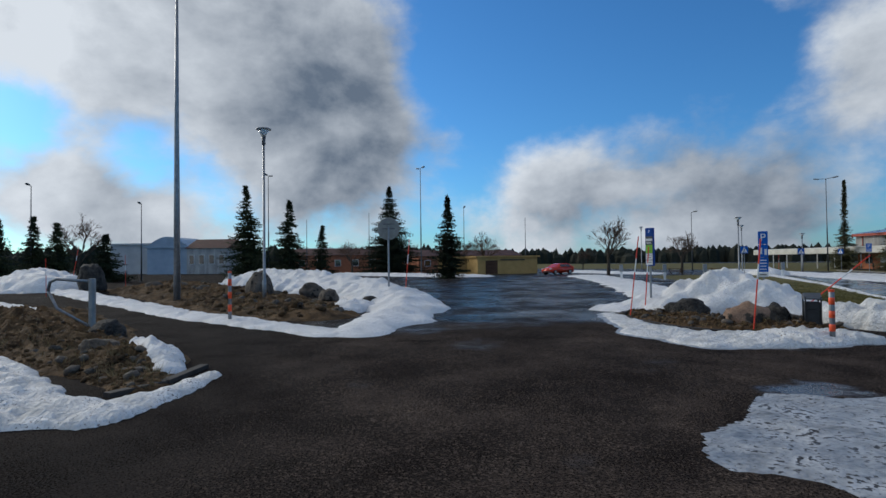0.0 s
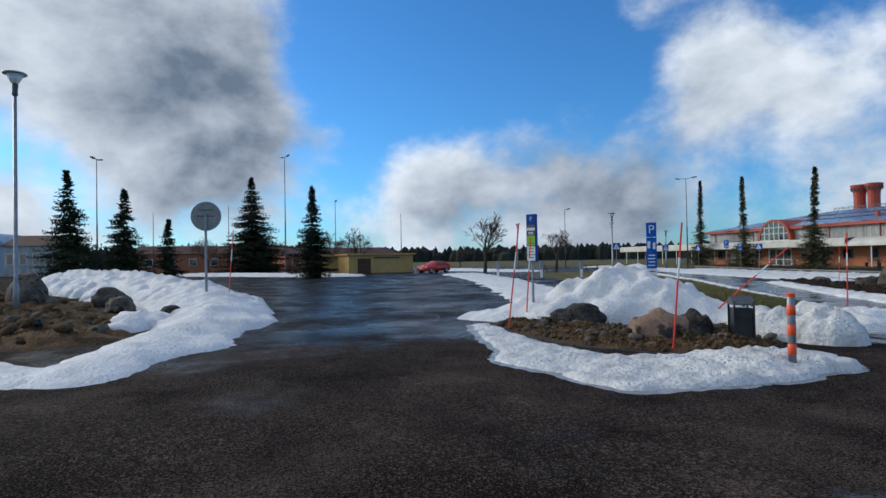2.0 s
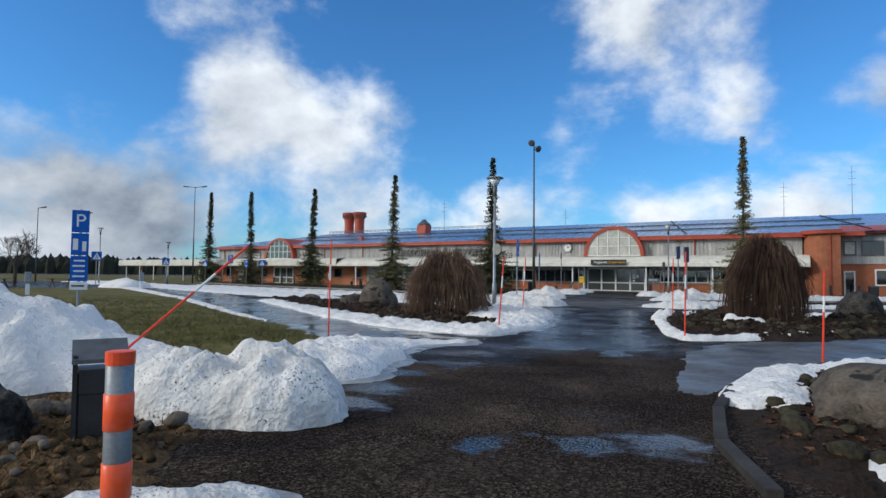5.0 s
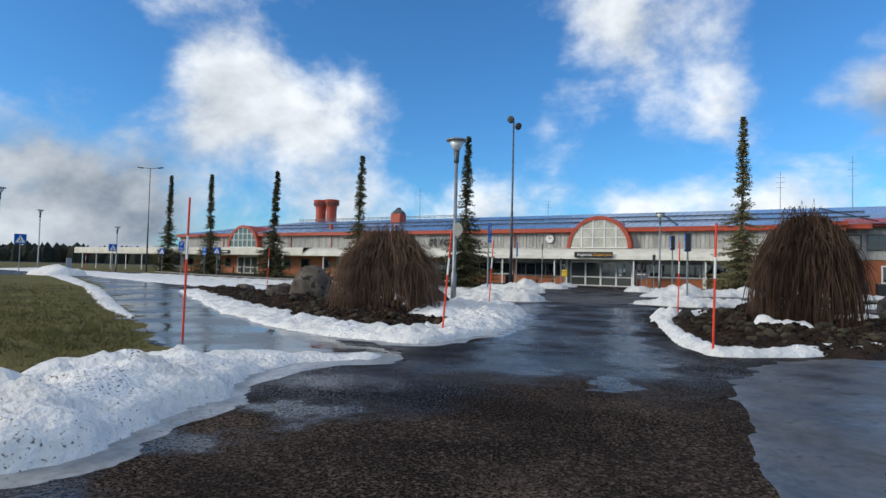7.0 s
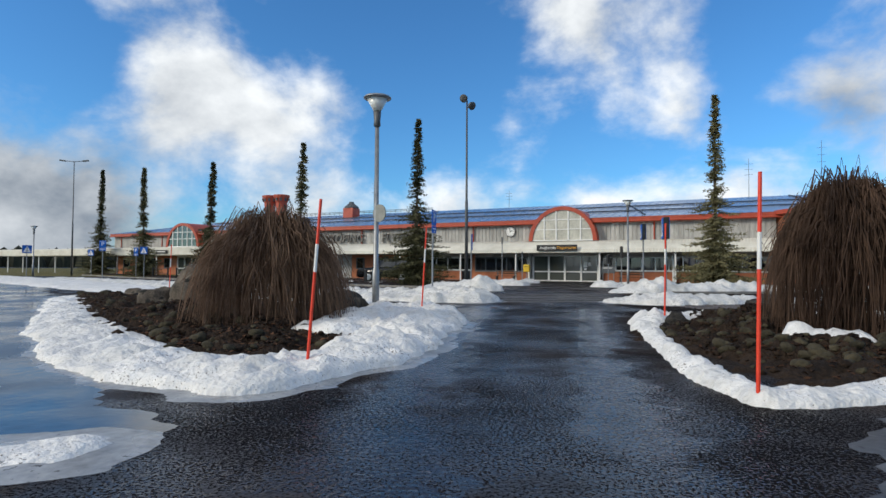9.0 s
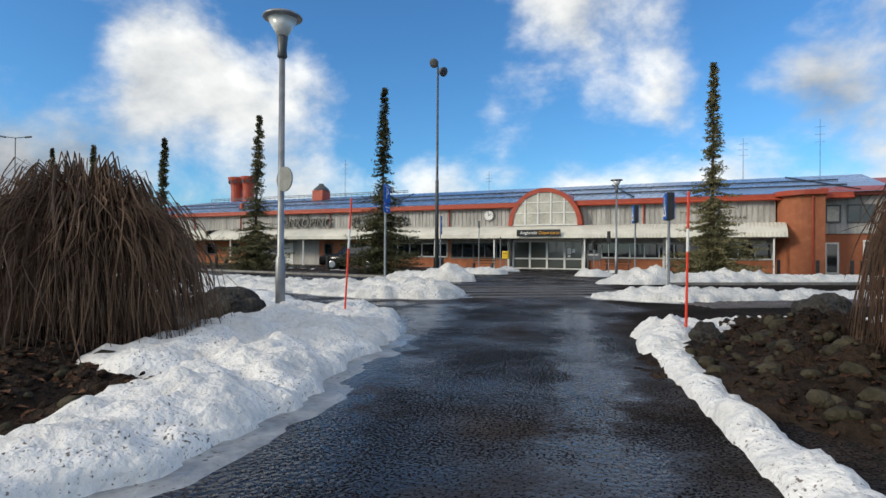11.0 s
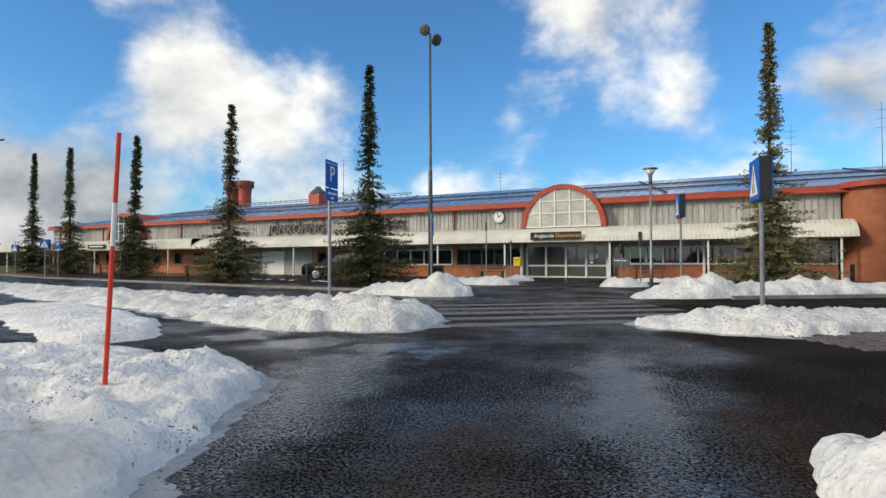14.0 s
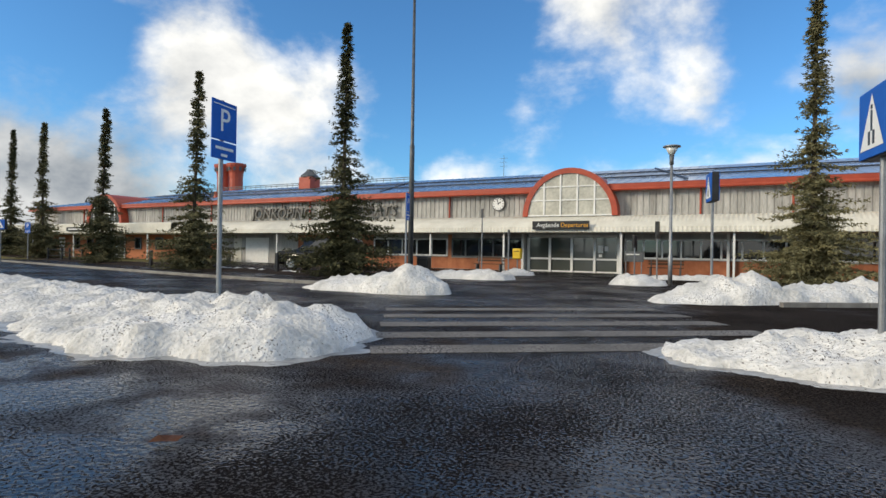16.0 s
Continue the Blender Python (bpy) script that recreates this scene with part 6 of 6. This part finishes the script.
NARROW = "tall narrow spire-like spruce with drooping branches"
ROW = ((1.36, 58.5, 11.9, 1.12, 0.0), (-17.15, 55.45, 11.0, 1.12, 0.012), (-27.5, 58.15, 10.6, 1.0, 0.01), (-39.95, 63.3, 10.6, 0.9, 0.006), (-53.3, 69.0, 11.7, 0.9, 0.004), (-66.1, 75.15, 13.0, 0.95, 0.0))
for k, (x, y, h, w, ln) in enumerate(ROW):
    prof = [(0, 1.9 * w), (0.1, 2.2 * w), (0.2, 1.9 * w), (0.3, 1.35 * w), (0.37, 1.05 * w), (0.42, 1.1 * w), (0.48, 0.6 * w), (0.56, 0.5 * w), (0.7, 0.42 * w), (0.88, 0.3), (1.0, 0.12)]
    spruce(x, y, h, prof, 11 + k, NARROW + (" and a broad skirt" if k < 2 else ""), M_NEEDLE_TAN, step=0.19, droop=0.32, gap=0.75, lean=ln, size=1.25 if k < 3 else 1.5)
FULL = "dark green conical spruce beside the car park"
for k, (x, y, h, w) in enumerate(((-68.8, -8.4, 11.6, 5.0), (-69.4, -3.3, 9.8, 4.4), (-76, 0.6, 7.0, 3.2), (-88.3, 11.1, 14.0, 8.0), (-57.2, 14.55, 9.0, 3.6), (-62.7, -29.1, 7.2, 3.6), (-58, -30.2, 6.6, 4.0), (-63.6, -27.2, 6.6, 3.6), (-65.2, -23.0, 5.4, 4.6))):
    spruce(x, y, h, [(0, 0.6 * w), (0.12, 0.66 * w), (0.5, 0.36 * w), (0.85, 0.12 * w), (1.0, 0.1)], 40 + k, FULL, M_NEEDLE, "dark conical spruces", step=0.3, droop=0.25, size=2.2)


def bare_tree(x, y, h, seed, spread=0.5, label="leafless deciduous tree with a fine round crown"):
    r = random.Random(seed)
    t = thing("bare_tree", pose(x, y, 0), label, "tree", "bare trees")
    limbs, twigs = bmesh.new(), bmesh.new()
    tube(limbs, [(0, 0, -0.1), (0.02 * h, 0, h * 0.18), (0, 0, h * 0.34)], [0.03 * h, 0.024 * h, 0.017 * h], 8)

    def grow(p, d, ln, rad, depth):
        q = p + d * ln
        mid = p + d * ln * 0.5 + Vector((r.gauss(0, 1), r.gauss(0, 1), r.gauss(0, 1))) * ln * 0.05
        tube(limbs if depth < 2 else twigs, [p, mid, q], [rad, rad * 0.8, rad * 0.6], 5 if depth < 2 else 3, False)
        if depth >= 5:
            return
        for _ in range(r.choice((2, 3, 3)) if depth < 4 else 3):
            nd = (d + Vector((r.gauss(0, spread), r.gauss(0, spread), r.gauss(0.12, spread * 0.7)))).normalized()
            grow(p + d * ln * r.uniform(0.55, 1.0), nd, ln * r.uniform(0.62, 0.85), max(rad * 0.58, 0.0019 * h), depth + 1)

    for _ in range(6):
        a = r.random() * 6.283
        grow(Vector((0, 0, h * r.uniform(0.2, 0.34))), Vector((math.cos(a) * 0.6, math.sin(a) * 0.6, 0.85)).normalized(), h * r.uniform(0.17, 0.24), 0.011 * h, 0)
    part("trunk", limbs, M_BARK, t)
    part("crown", twigs, M_TWIG, t)
    return t


bare_tree(-73.6, -29.0, 9.2, 1)
bare_tree(-76.8, 23.8, 7.4, 2)
bare_tree(-79.5, 21.0, 6.8, 7)
bare_tree(-58.0, 34.0, 7.8, 3, 0.42)
bare_tree(-64.0, 47.5, 6.6, 4)
bare_tree(-85, 43.0, 4.0, 5)
bare_tree(-88, 5.0, 6.2, 6)


def weeping_bush(x, y, r0, h, count, seed, label, wild=0.0, mat=M_TWIG):
    """A dome of long thin twigs that arch over and hang to the ground."""
    r = random.Random(seed)
    t = thing("weeping_bush", pose(x, y, 0), label, "bush", "weeping bushes")
    part("stem", tube(bmesh.new(), [(0, 0, -0.1), (0.03, 0.02, h * 0.5), (0, 0, h * 0.82)], [0.09, 0.07, 0.05], 8), M_BARK, t)
    verts, faces = [], []
    for k in range(count):
        a = r.random() * 6.283
        out = r0 * (r.random() ** 0.42) * r.uniform(0.88, 1.05)
        dome = math.sqrt(max(0, 1 - min(1, out / r0) ** 2))
        top = h * (0.52 + 0.48 * dome) * r.uniform(0.93, 1.03)
        if r.random() < wild:
            top += r.uniform(0.05, 0.32)
            out *= r.uniform(0.8, 1.12)
        foot = 0.06 + 0.7 * h * r.random() ** 2.6
        ca, sa = math.cos(a), math.sin(a)
        pts = []
        z0 = h * r.uniform(0.6, 0.8)
        sway = r.gauss(0, 0.22)
        flare = r.uniform(0.0, 0.34)
        wob, ph = r.uniform(0.01, 0.035), r.random() * 6
        for f in (0, 0.2, 0.38, 0.5, 0.6, 0.7, 0.8, 0.9, 1.0):
            if f <= 0.38:
                g = f / 0.38
                d = out * g ** 0.8 * 0.84
                z = z0 + (top - z0) * math.sin(g * math.pi / 2)
            else:
                g = (f - 0.38) / 0.62
                d = out * (0.84 + 0.16 * math.sin(min(1.0, g * 2) * 1.57) + flare * g)
                z = top + (foot - top) * g ** 1.25
            aa = a + sway * f + wob * math.sin(f * 11 + ph) / max(0.3, out)
            pts.append(Vector((math.cos(aa) * d, math.sin(aa) * d, z)))
        rad = r.uniform(0.004, 0.012)
        base = len(verts)
        for i, p in enumerate(pts):
            q = rad * (1 - 0.07 * i)
            for j in range(3):
                b = 2.094 * j + a
                verts.append((p.x + math.cos(b) * q, p.y + math.sin(b) * q, p.z + (0.4 * q if j == 0 else 0)))
        for i in range(len(pts) - 1):
            for j in range(3):
                s, e = base + i * 3, base + i * 3 + 3
                faces.append((s + j, s + (j + 1) % 3, e + (j + 1) % 3, e + j))
    me = bpy.data.meshes.new("crown")
    me.from_pydata(verts, [], faces)
    me.materials.append(mat)
    o = new("crown", me)
    o.parent = t
    return t


weeping_bush(-10.3, 29.0, 1.3, 2.1, 2300, 1, "leafless weeping bush of hanging reddish-brown twigs", 0.36)
weeping_bush(-0.65, 30.1, 1.05, 2.62, 2100, 2, "tall domed leafless weeping bush of dark brown twigs", 0.12, M_TWIG_DARK)


# ---- vehicles ----
def car(x, y, turn, paint, label, suv=False):
    t = thing("parked_car", pose(x, y, 0, 0, 0, turn), label, "car", "parked cars")
    L, W, H = (4.7, 1.85, 1.78) if suv else (4.25, 1.75, 1.45)
    if suv:
        side = [(-2.3, 0.35), (-2.33, 0.75), (-2.3, 1.05), (-2.1, 1.7), (-1.9, 1.76), (0.2, 1.76), (0.45, 1.7), (1.05, 1.12), (2.1, 1.02), (2.32, 0.85), (2.34, 0.4), (2.2, 0.32), (-2.2, 0.32)]
    else:
        side = [(-2.08, 0.35), (-2.12, 0.7), (-2.02, 0.95), (-1.6, 1.28), (-1.1, 1.43), (-0.2, 1.44), (0.35, 1.32), (1.05, 0.95), (1.8, 0.84), (2.08, 0.66), (2.12, 0.4), (1.98, 0.25), (-1.95, 0.25)]

    def half(z):
        return W / 2 * (1.0 if z < 0.95 else 1.0 - 0.32 * (z - 0.95) / (H - 0.95))

    bm = bmesh.new()
    lf = [bm.verts.new((px, -half(pz), pz)) for px, pz in side]
    rt = [bm.verts.new((px, half(pz), pz)) for px, pz in side]
    for k in range(len(side)):
        j = (k + 1) % len(side)
        bm.faces.new((lf[k], lf[j], rt[j], rt[k]))
    bm.faces.new(lf[::-1])
    bm.faces.new(rt)
    bmesh.ops.recalc_face_normals(bm, faces=bm.faces[:])
    bmesh.ops.bevel(bm, geom=bm.edges[:], offset=0.04, segments=2, affect="EDGES")
    body = part("body", bm, paint, t, "", True)
    zt, zb = H - 0.12, 1.0 if not suv else 1.12
    wins = ((-1.9, -0.85), (-0.75, 0.15)) if suv else ((-1.45, -0.65), (-0.55, 0.4))
    for s in (-1, 1):
        for i, (a, b) in enumerate(wins):
            bm = bmesh.new()
            off = 0.012 * s
            q = [(a + (0.15 if i == 0 else 0), zt - 0.05), (b - (0.2 if i else 0), zt), (b + (0.35 if i else 0), zb), (a - (0.0 if i else 0.05), zb)]
            outer = [bm.verts.new((px, s * half(pz) + off, pz)) for px, pz in q]
            inner = [bm.verts.new((px, s * half(pz) - 0.02 * s, pz)) for px, pz in q]
            bm.faces.new(outer)
            for k in range(4):
                bm.faces.new((outer[k], outer[(k + 1) % 4], inner[(k + 1) % 4], inner[k]))
            bmesh.ops.recalc_face_normals(bm, faces=bm.faces[:])
            part("side_window", bm, M_GLASS, t)
        for wx in (-1.35, 1.35):
            wr = 0.37 if suv else 0.31
            wheel = part("wheel", rod((wx, s * (W / 2 - 0.2), wr), (wx, s * (W / 2 + 0.015), wr), wr, None, 20), M_RUBBER, t)
            part("rim", rod((wx, s * (W / 2 + 0.015), wr), (wx, s * (W / 2 + 0.03), wr), wr * 0.66, wr * 0.55, 14), M_CHROME, wheel)
        part("headlight", block((2.14 if suv else 1.9), (2.33 if suv else 2.1), min(s * 0.55, s * 0.82), max(s * 0.55, s * 0.82), 0.68, 0.82, 0.02), M_LENS, t)
        part("tail_light", block((-2.34 if suv else -2.12), (-2.2 if suv else -2.0), min(s * 0.6, s * 0.84), max(s * 0.6, s * 0.84), 0.75, 1.0, 0.02), M_ORANGE, t)
        part("mirror", block(0.55, 0.72, min(s * W * 0.5, s * W * 0.58), max(s * W * 0.5, s * W * 0.58), zb, zb + 0.14, 0.03), paint, t)
    part("front_bumper", block(2.05, 2.16, -0.7, 0.7, 0.3, 0.45, 0.03) if not suv else block(2.28, 2.38, -0.8, 0.8, 0.38, 0.6, 0.03), M_BLACK, t)
    return t


car(-65.2, 30.6, -65, M_CAR_RED, "bright red hatchback parked by the turning circle")
car(-21.3, 60.8, 183, M_CAR_BLACK, "black off-road car parked before the terminal", True)


# ---- far buildings ----
def far_house(x, y, turn, ln, dp, h, roof_h, wall, roofm, label, windows=0, curved=False, flat_roof=False, name="far_building"):
    t = thing(name, pose(x, y, 0, 0, 0, turn), label, "building", "far buildings")
    part("wall", block(-ln / 2, ln / 2, -dp / 2, dp / 2, 0, h), wall, t)
    bm = bmesh.new()
    o = 0.3
    if curved:
        n = 14
        a = [bm.verts.new((-ln / 2 - o + (ln + 2 * o) * k / n, -dp / 2 - o, h + roof_h * math.sin(math.pi * k / n))) for k in range(n + 1)]
        b = [bm.verts.new((v.co.x, dp / 2 + o, v.co.z)) for v in a]
        for k in range(n):
            bm.faces.new((a[k], a[k + 1], b[k + 1], b[k]))
        bm.faces.new(a[::-1])
        bm.faces.new(b)
    elif flat_roof:
        box(bm, -ln / 2 - o, ln / 2 + o, -dp / 2 - o, dp / 2 + o, h, h + roof_h)
    else:
        v = [bm.verts.new(p) for p in ((-ln / 2 - o, -dp / 2 - o, h), (ln / 2 + o, -dp / 2 - o, h), (ln / 2 + o, 0, h + roof_h), (-ln / 2 - o, 0, h + roof_h), (-ln / 2 - o, dp / 2 + o, h), (ln / 2 + o, dp / 2 + o, h))]
        for q in ((0, 1, 2, 3), (3, 2, 5, 4), (0, 3, 4), (1, 5, 2), (0, 4, 5, 1)):
            bm.faces.new([v[i] for i in q])
    part("roof", bm, roofm, t)
    for k in range(windows):
        c = -ln / 2 + ln * (k + 0.5) / windows
        w = part("window", block(c - 0.55, c + 0.55, -dp / 2 - 0.06, -dp / 2 + 0.02, h * 0.38, h * 0.75), M_FRAME, t)
        part("pane", block(c - 0.47, c + 0.47, -dp / 2 - 0.075, -dp / 2 - 0.061, h * 0.38 + 0.08, h * 0.75 - 0.08), M_GLASS, w)
    return t


far_house(-128.7, -37.6, 75, 10, 9, 6.0, 0.4, M_HANGAR, M_HANGAR, "grey sheet-metal hangar far off", 0, flat_roof=True)
far_house(-121.0, -28.6, 75, 8.5, 10, 5.2, 2.2, M_HANGAR_BLUE, M_HANGAR_BLUE, "blue-grey hangar with a curved roof", 0, True)
far_house(-117.5, -20.9, 75, 8, 9, 5.0, 1.9, M_PANEL, M_ROOF_DARK, "pale two-storey house with a brown roof", 4)
far_house(-120, -25, 75, 16, 6, 2.4, 0.3, M_OCHRE, M_HANGAR, "low ochre annex before the hangars", 0, flat_roof=True)
far_house(-104.5, 0.5, 88, 9, 7, 3.0, 1.6, M_HANGAR_BLUE, M_HANGAR, "pale blue house with a grey roof", 3)
far_house(-104.0, 6.0, 90, 22, 8, 3.2, 1.3, M_BRICK, M_ROOF_DARK, "low brick building with a dark red roof", 7)
far_house(-97.0, 25.0, 98, 19, 9, 2.8, 1.1, M_BRICK, M_ROOF_DARK, "low brick building behind the spruces", 6)
shed = far_house(-74.6, 25.9, 98, 9.2, 4.0, 2.35, 0.2, M_OCHRE, M_OCHRE, "flat-roofed ochre wooden shed", 0, flat_roof=True)
part("shed_text", block(-1.2, 2.6, -2.07, -2.01, 1.9, 2.05), M_BLACK, shed, "dark illegible lettering")
part("shed_door", block(-3.4, -1.6, -2.06, -2.0, 0.05, 1.9), M_WOOD, shed, "brown boarded door")
far_house(-78.5, 20.5, 98, 5.5, 3.5, 2.3, 0.2, M_OCHRE, M_OCHRE, "ochre wooden shed beside another", 0, flat_roof=True)

# woods on the horizon
bm = bmesh.new()
r = random.Random(9)
for k in range(1500):
    a = radians(r.uniform(95, 232))
    d = r.uniform(300, 380)
    h = r.uniform(5.0, 9.0) * (1.0 if a < radians(170) else 1.35)
    w = r.uniform(2.0, 5.0)
    x, y = math.cos(a) * d, math.sin(a) * d
    n = 6
    lo = [bm.verts.new((x + w * math.cos(6.283 * i / n), y + w * math.sin(6.283 * i / n), 0)) for i in range(n)]
    md = [bm.verts.new((x + w * 0.8 * math.cos(6.283 * i / n) * r.uniform(0.7, 1.1), y + w * 0.8 * math.sin(6.283 * i / n) * r.uniform(0.7, 1.1), h * r.uniform(0.5, 0.75))) for i in range(n)]
    tp = bm.verts.new((x, y, h))
    for i in range(n):
        bm.faces.new((lo[i], lo[(i + 1) % n], md[(i + 1) % n], md[i]))
        bm.faces.new((md[i], md[(i + 1) % n], tp))
tagged(part("far_woods", bm, M_FOREST), "dark band of far woods on the horizon", "woods", "", "stuff")

# leaf on the wet asphalt
t = thing("fallen_leaf", pose(-7.55, 35.8, 0.015, 0, 0, 30), "brown dead leaf on wet asphalt", "leaf")
bm = bmesh.new()
v = [bm.verts.new(p) for p in ((-0.1, 0, 0), (-0.03, -0.05, 0.02), (0.07, -0.03, 0.01), (0.1, 0.01, 0.03), (0.02, 0.06, 0.02), (-0.05, 0.04, 0.03), (0, 0, 0.008))]
for k in range(6):
    bm.faces.new((v[k], v[(k + 1) % 6], v[6]))
part("leaf_blade", bm, M_LEAF, t)


# cobbled strip beside the crossing
bm = bmesh.new()
r = random.Random(21)
c, s_ = math.cos(radians(26)), math.sin(radians(26))
for i in range(78):
    for j in range(11):
        u, v = i * 0.15 + (0.07 if j % 2 else 0), j * 0.15
        if v > 1.7:
            continue
        x, y = -1.9 + c * u - s_ * v, 37.9 + s_ * u + c * v
        w, hgt = 0.062 + r.uniform(-0.006, 0.006), 0.02 + r.uniform(-0.008, 0.01)
        a = [bm.verts.new((x + c * p * w - s_ * q * w, y + s_ * p * w + c * q * w, -0.01)) for p, q in ((-1, -1), (1, -1), (1, 1), (-1, 1))]
        b = [bm.verts.new((x + c * p * w * 0.75 - s_ * q * w * 0.75, y + s_ * p * w * 0.75 + c * q * w * 0.75, hgt)) for p, q in ((-1, -1), (1, -1), (1, 1), (-1, 1))]
        bm.faces.new(b)
        for k in range(4):
            bm.faces.new((a[k], a[(k + 1) % 4], b[(k + 1) % 4], b[k]))
tagged(part("cobble_strip", bm, material("worn_cobbles", (0.05, 0.04, 0.034), (0.13, 0.105, 0.09), 2, 20, 0.5, bump=0.3)), "strip of small brown-grey cobbles beside the crossing", "paving", "", "stuff")
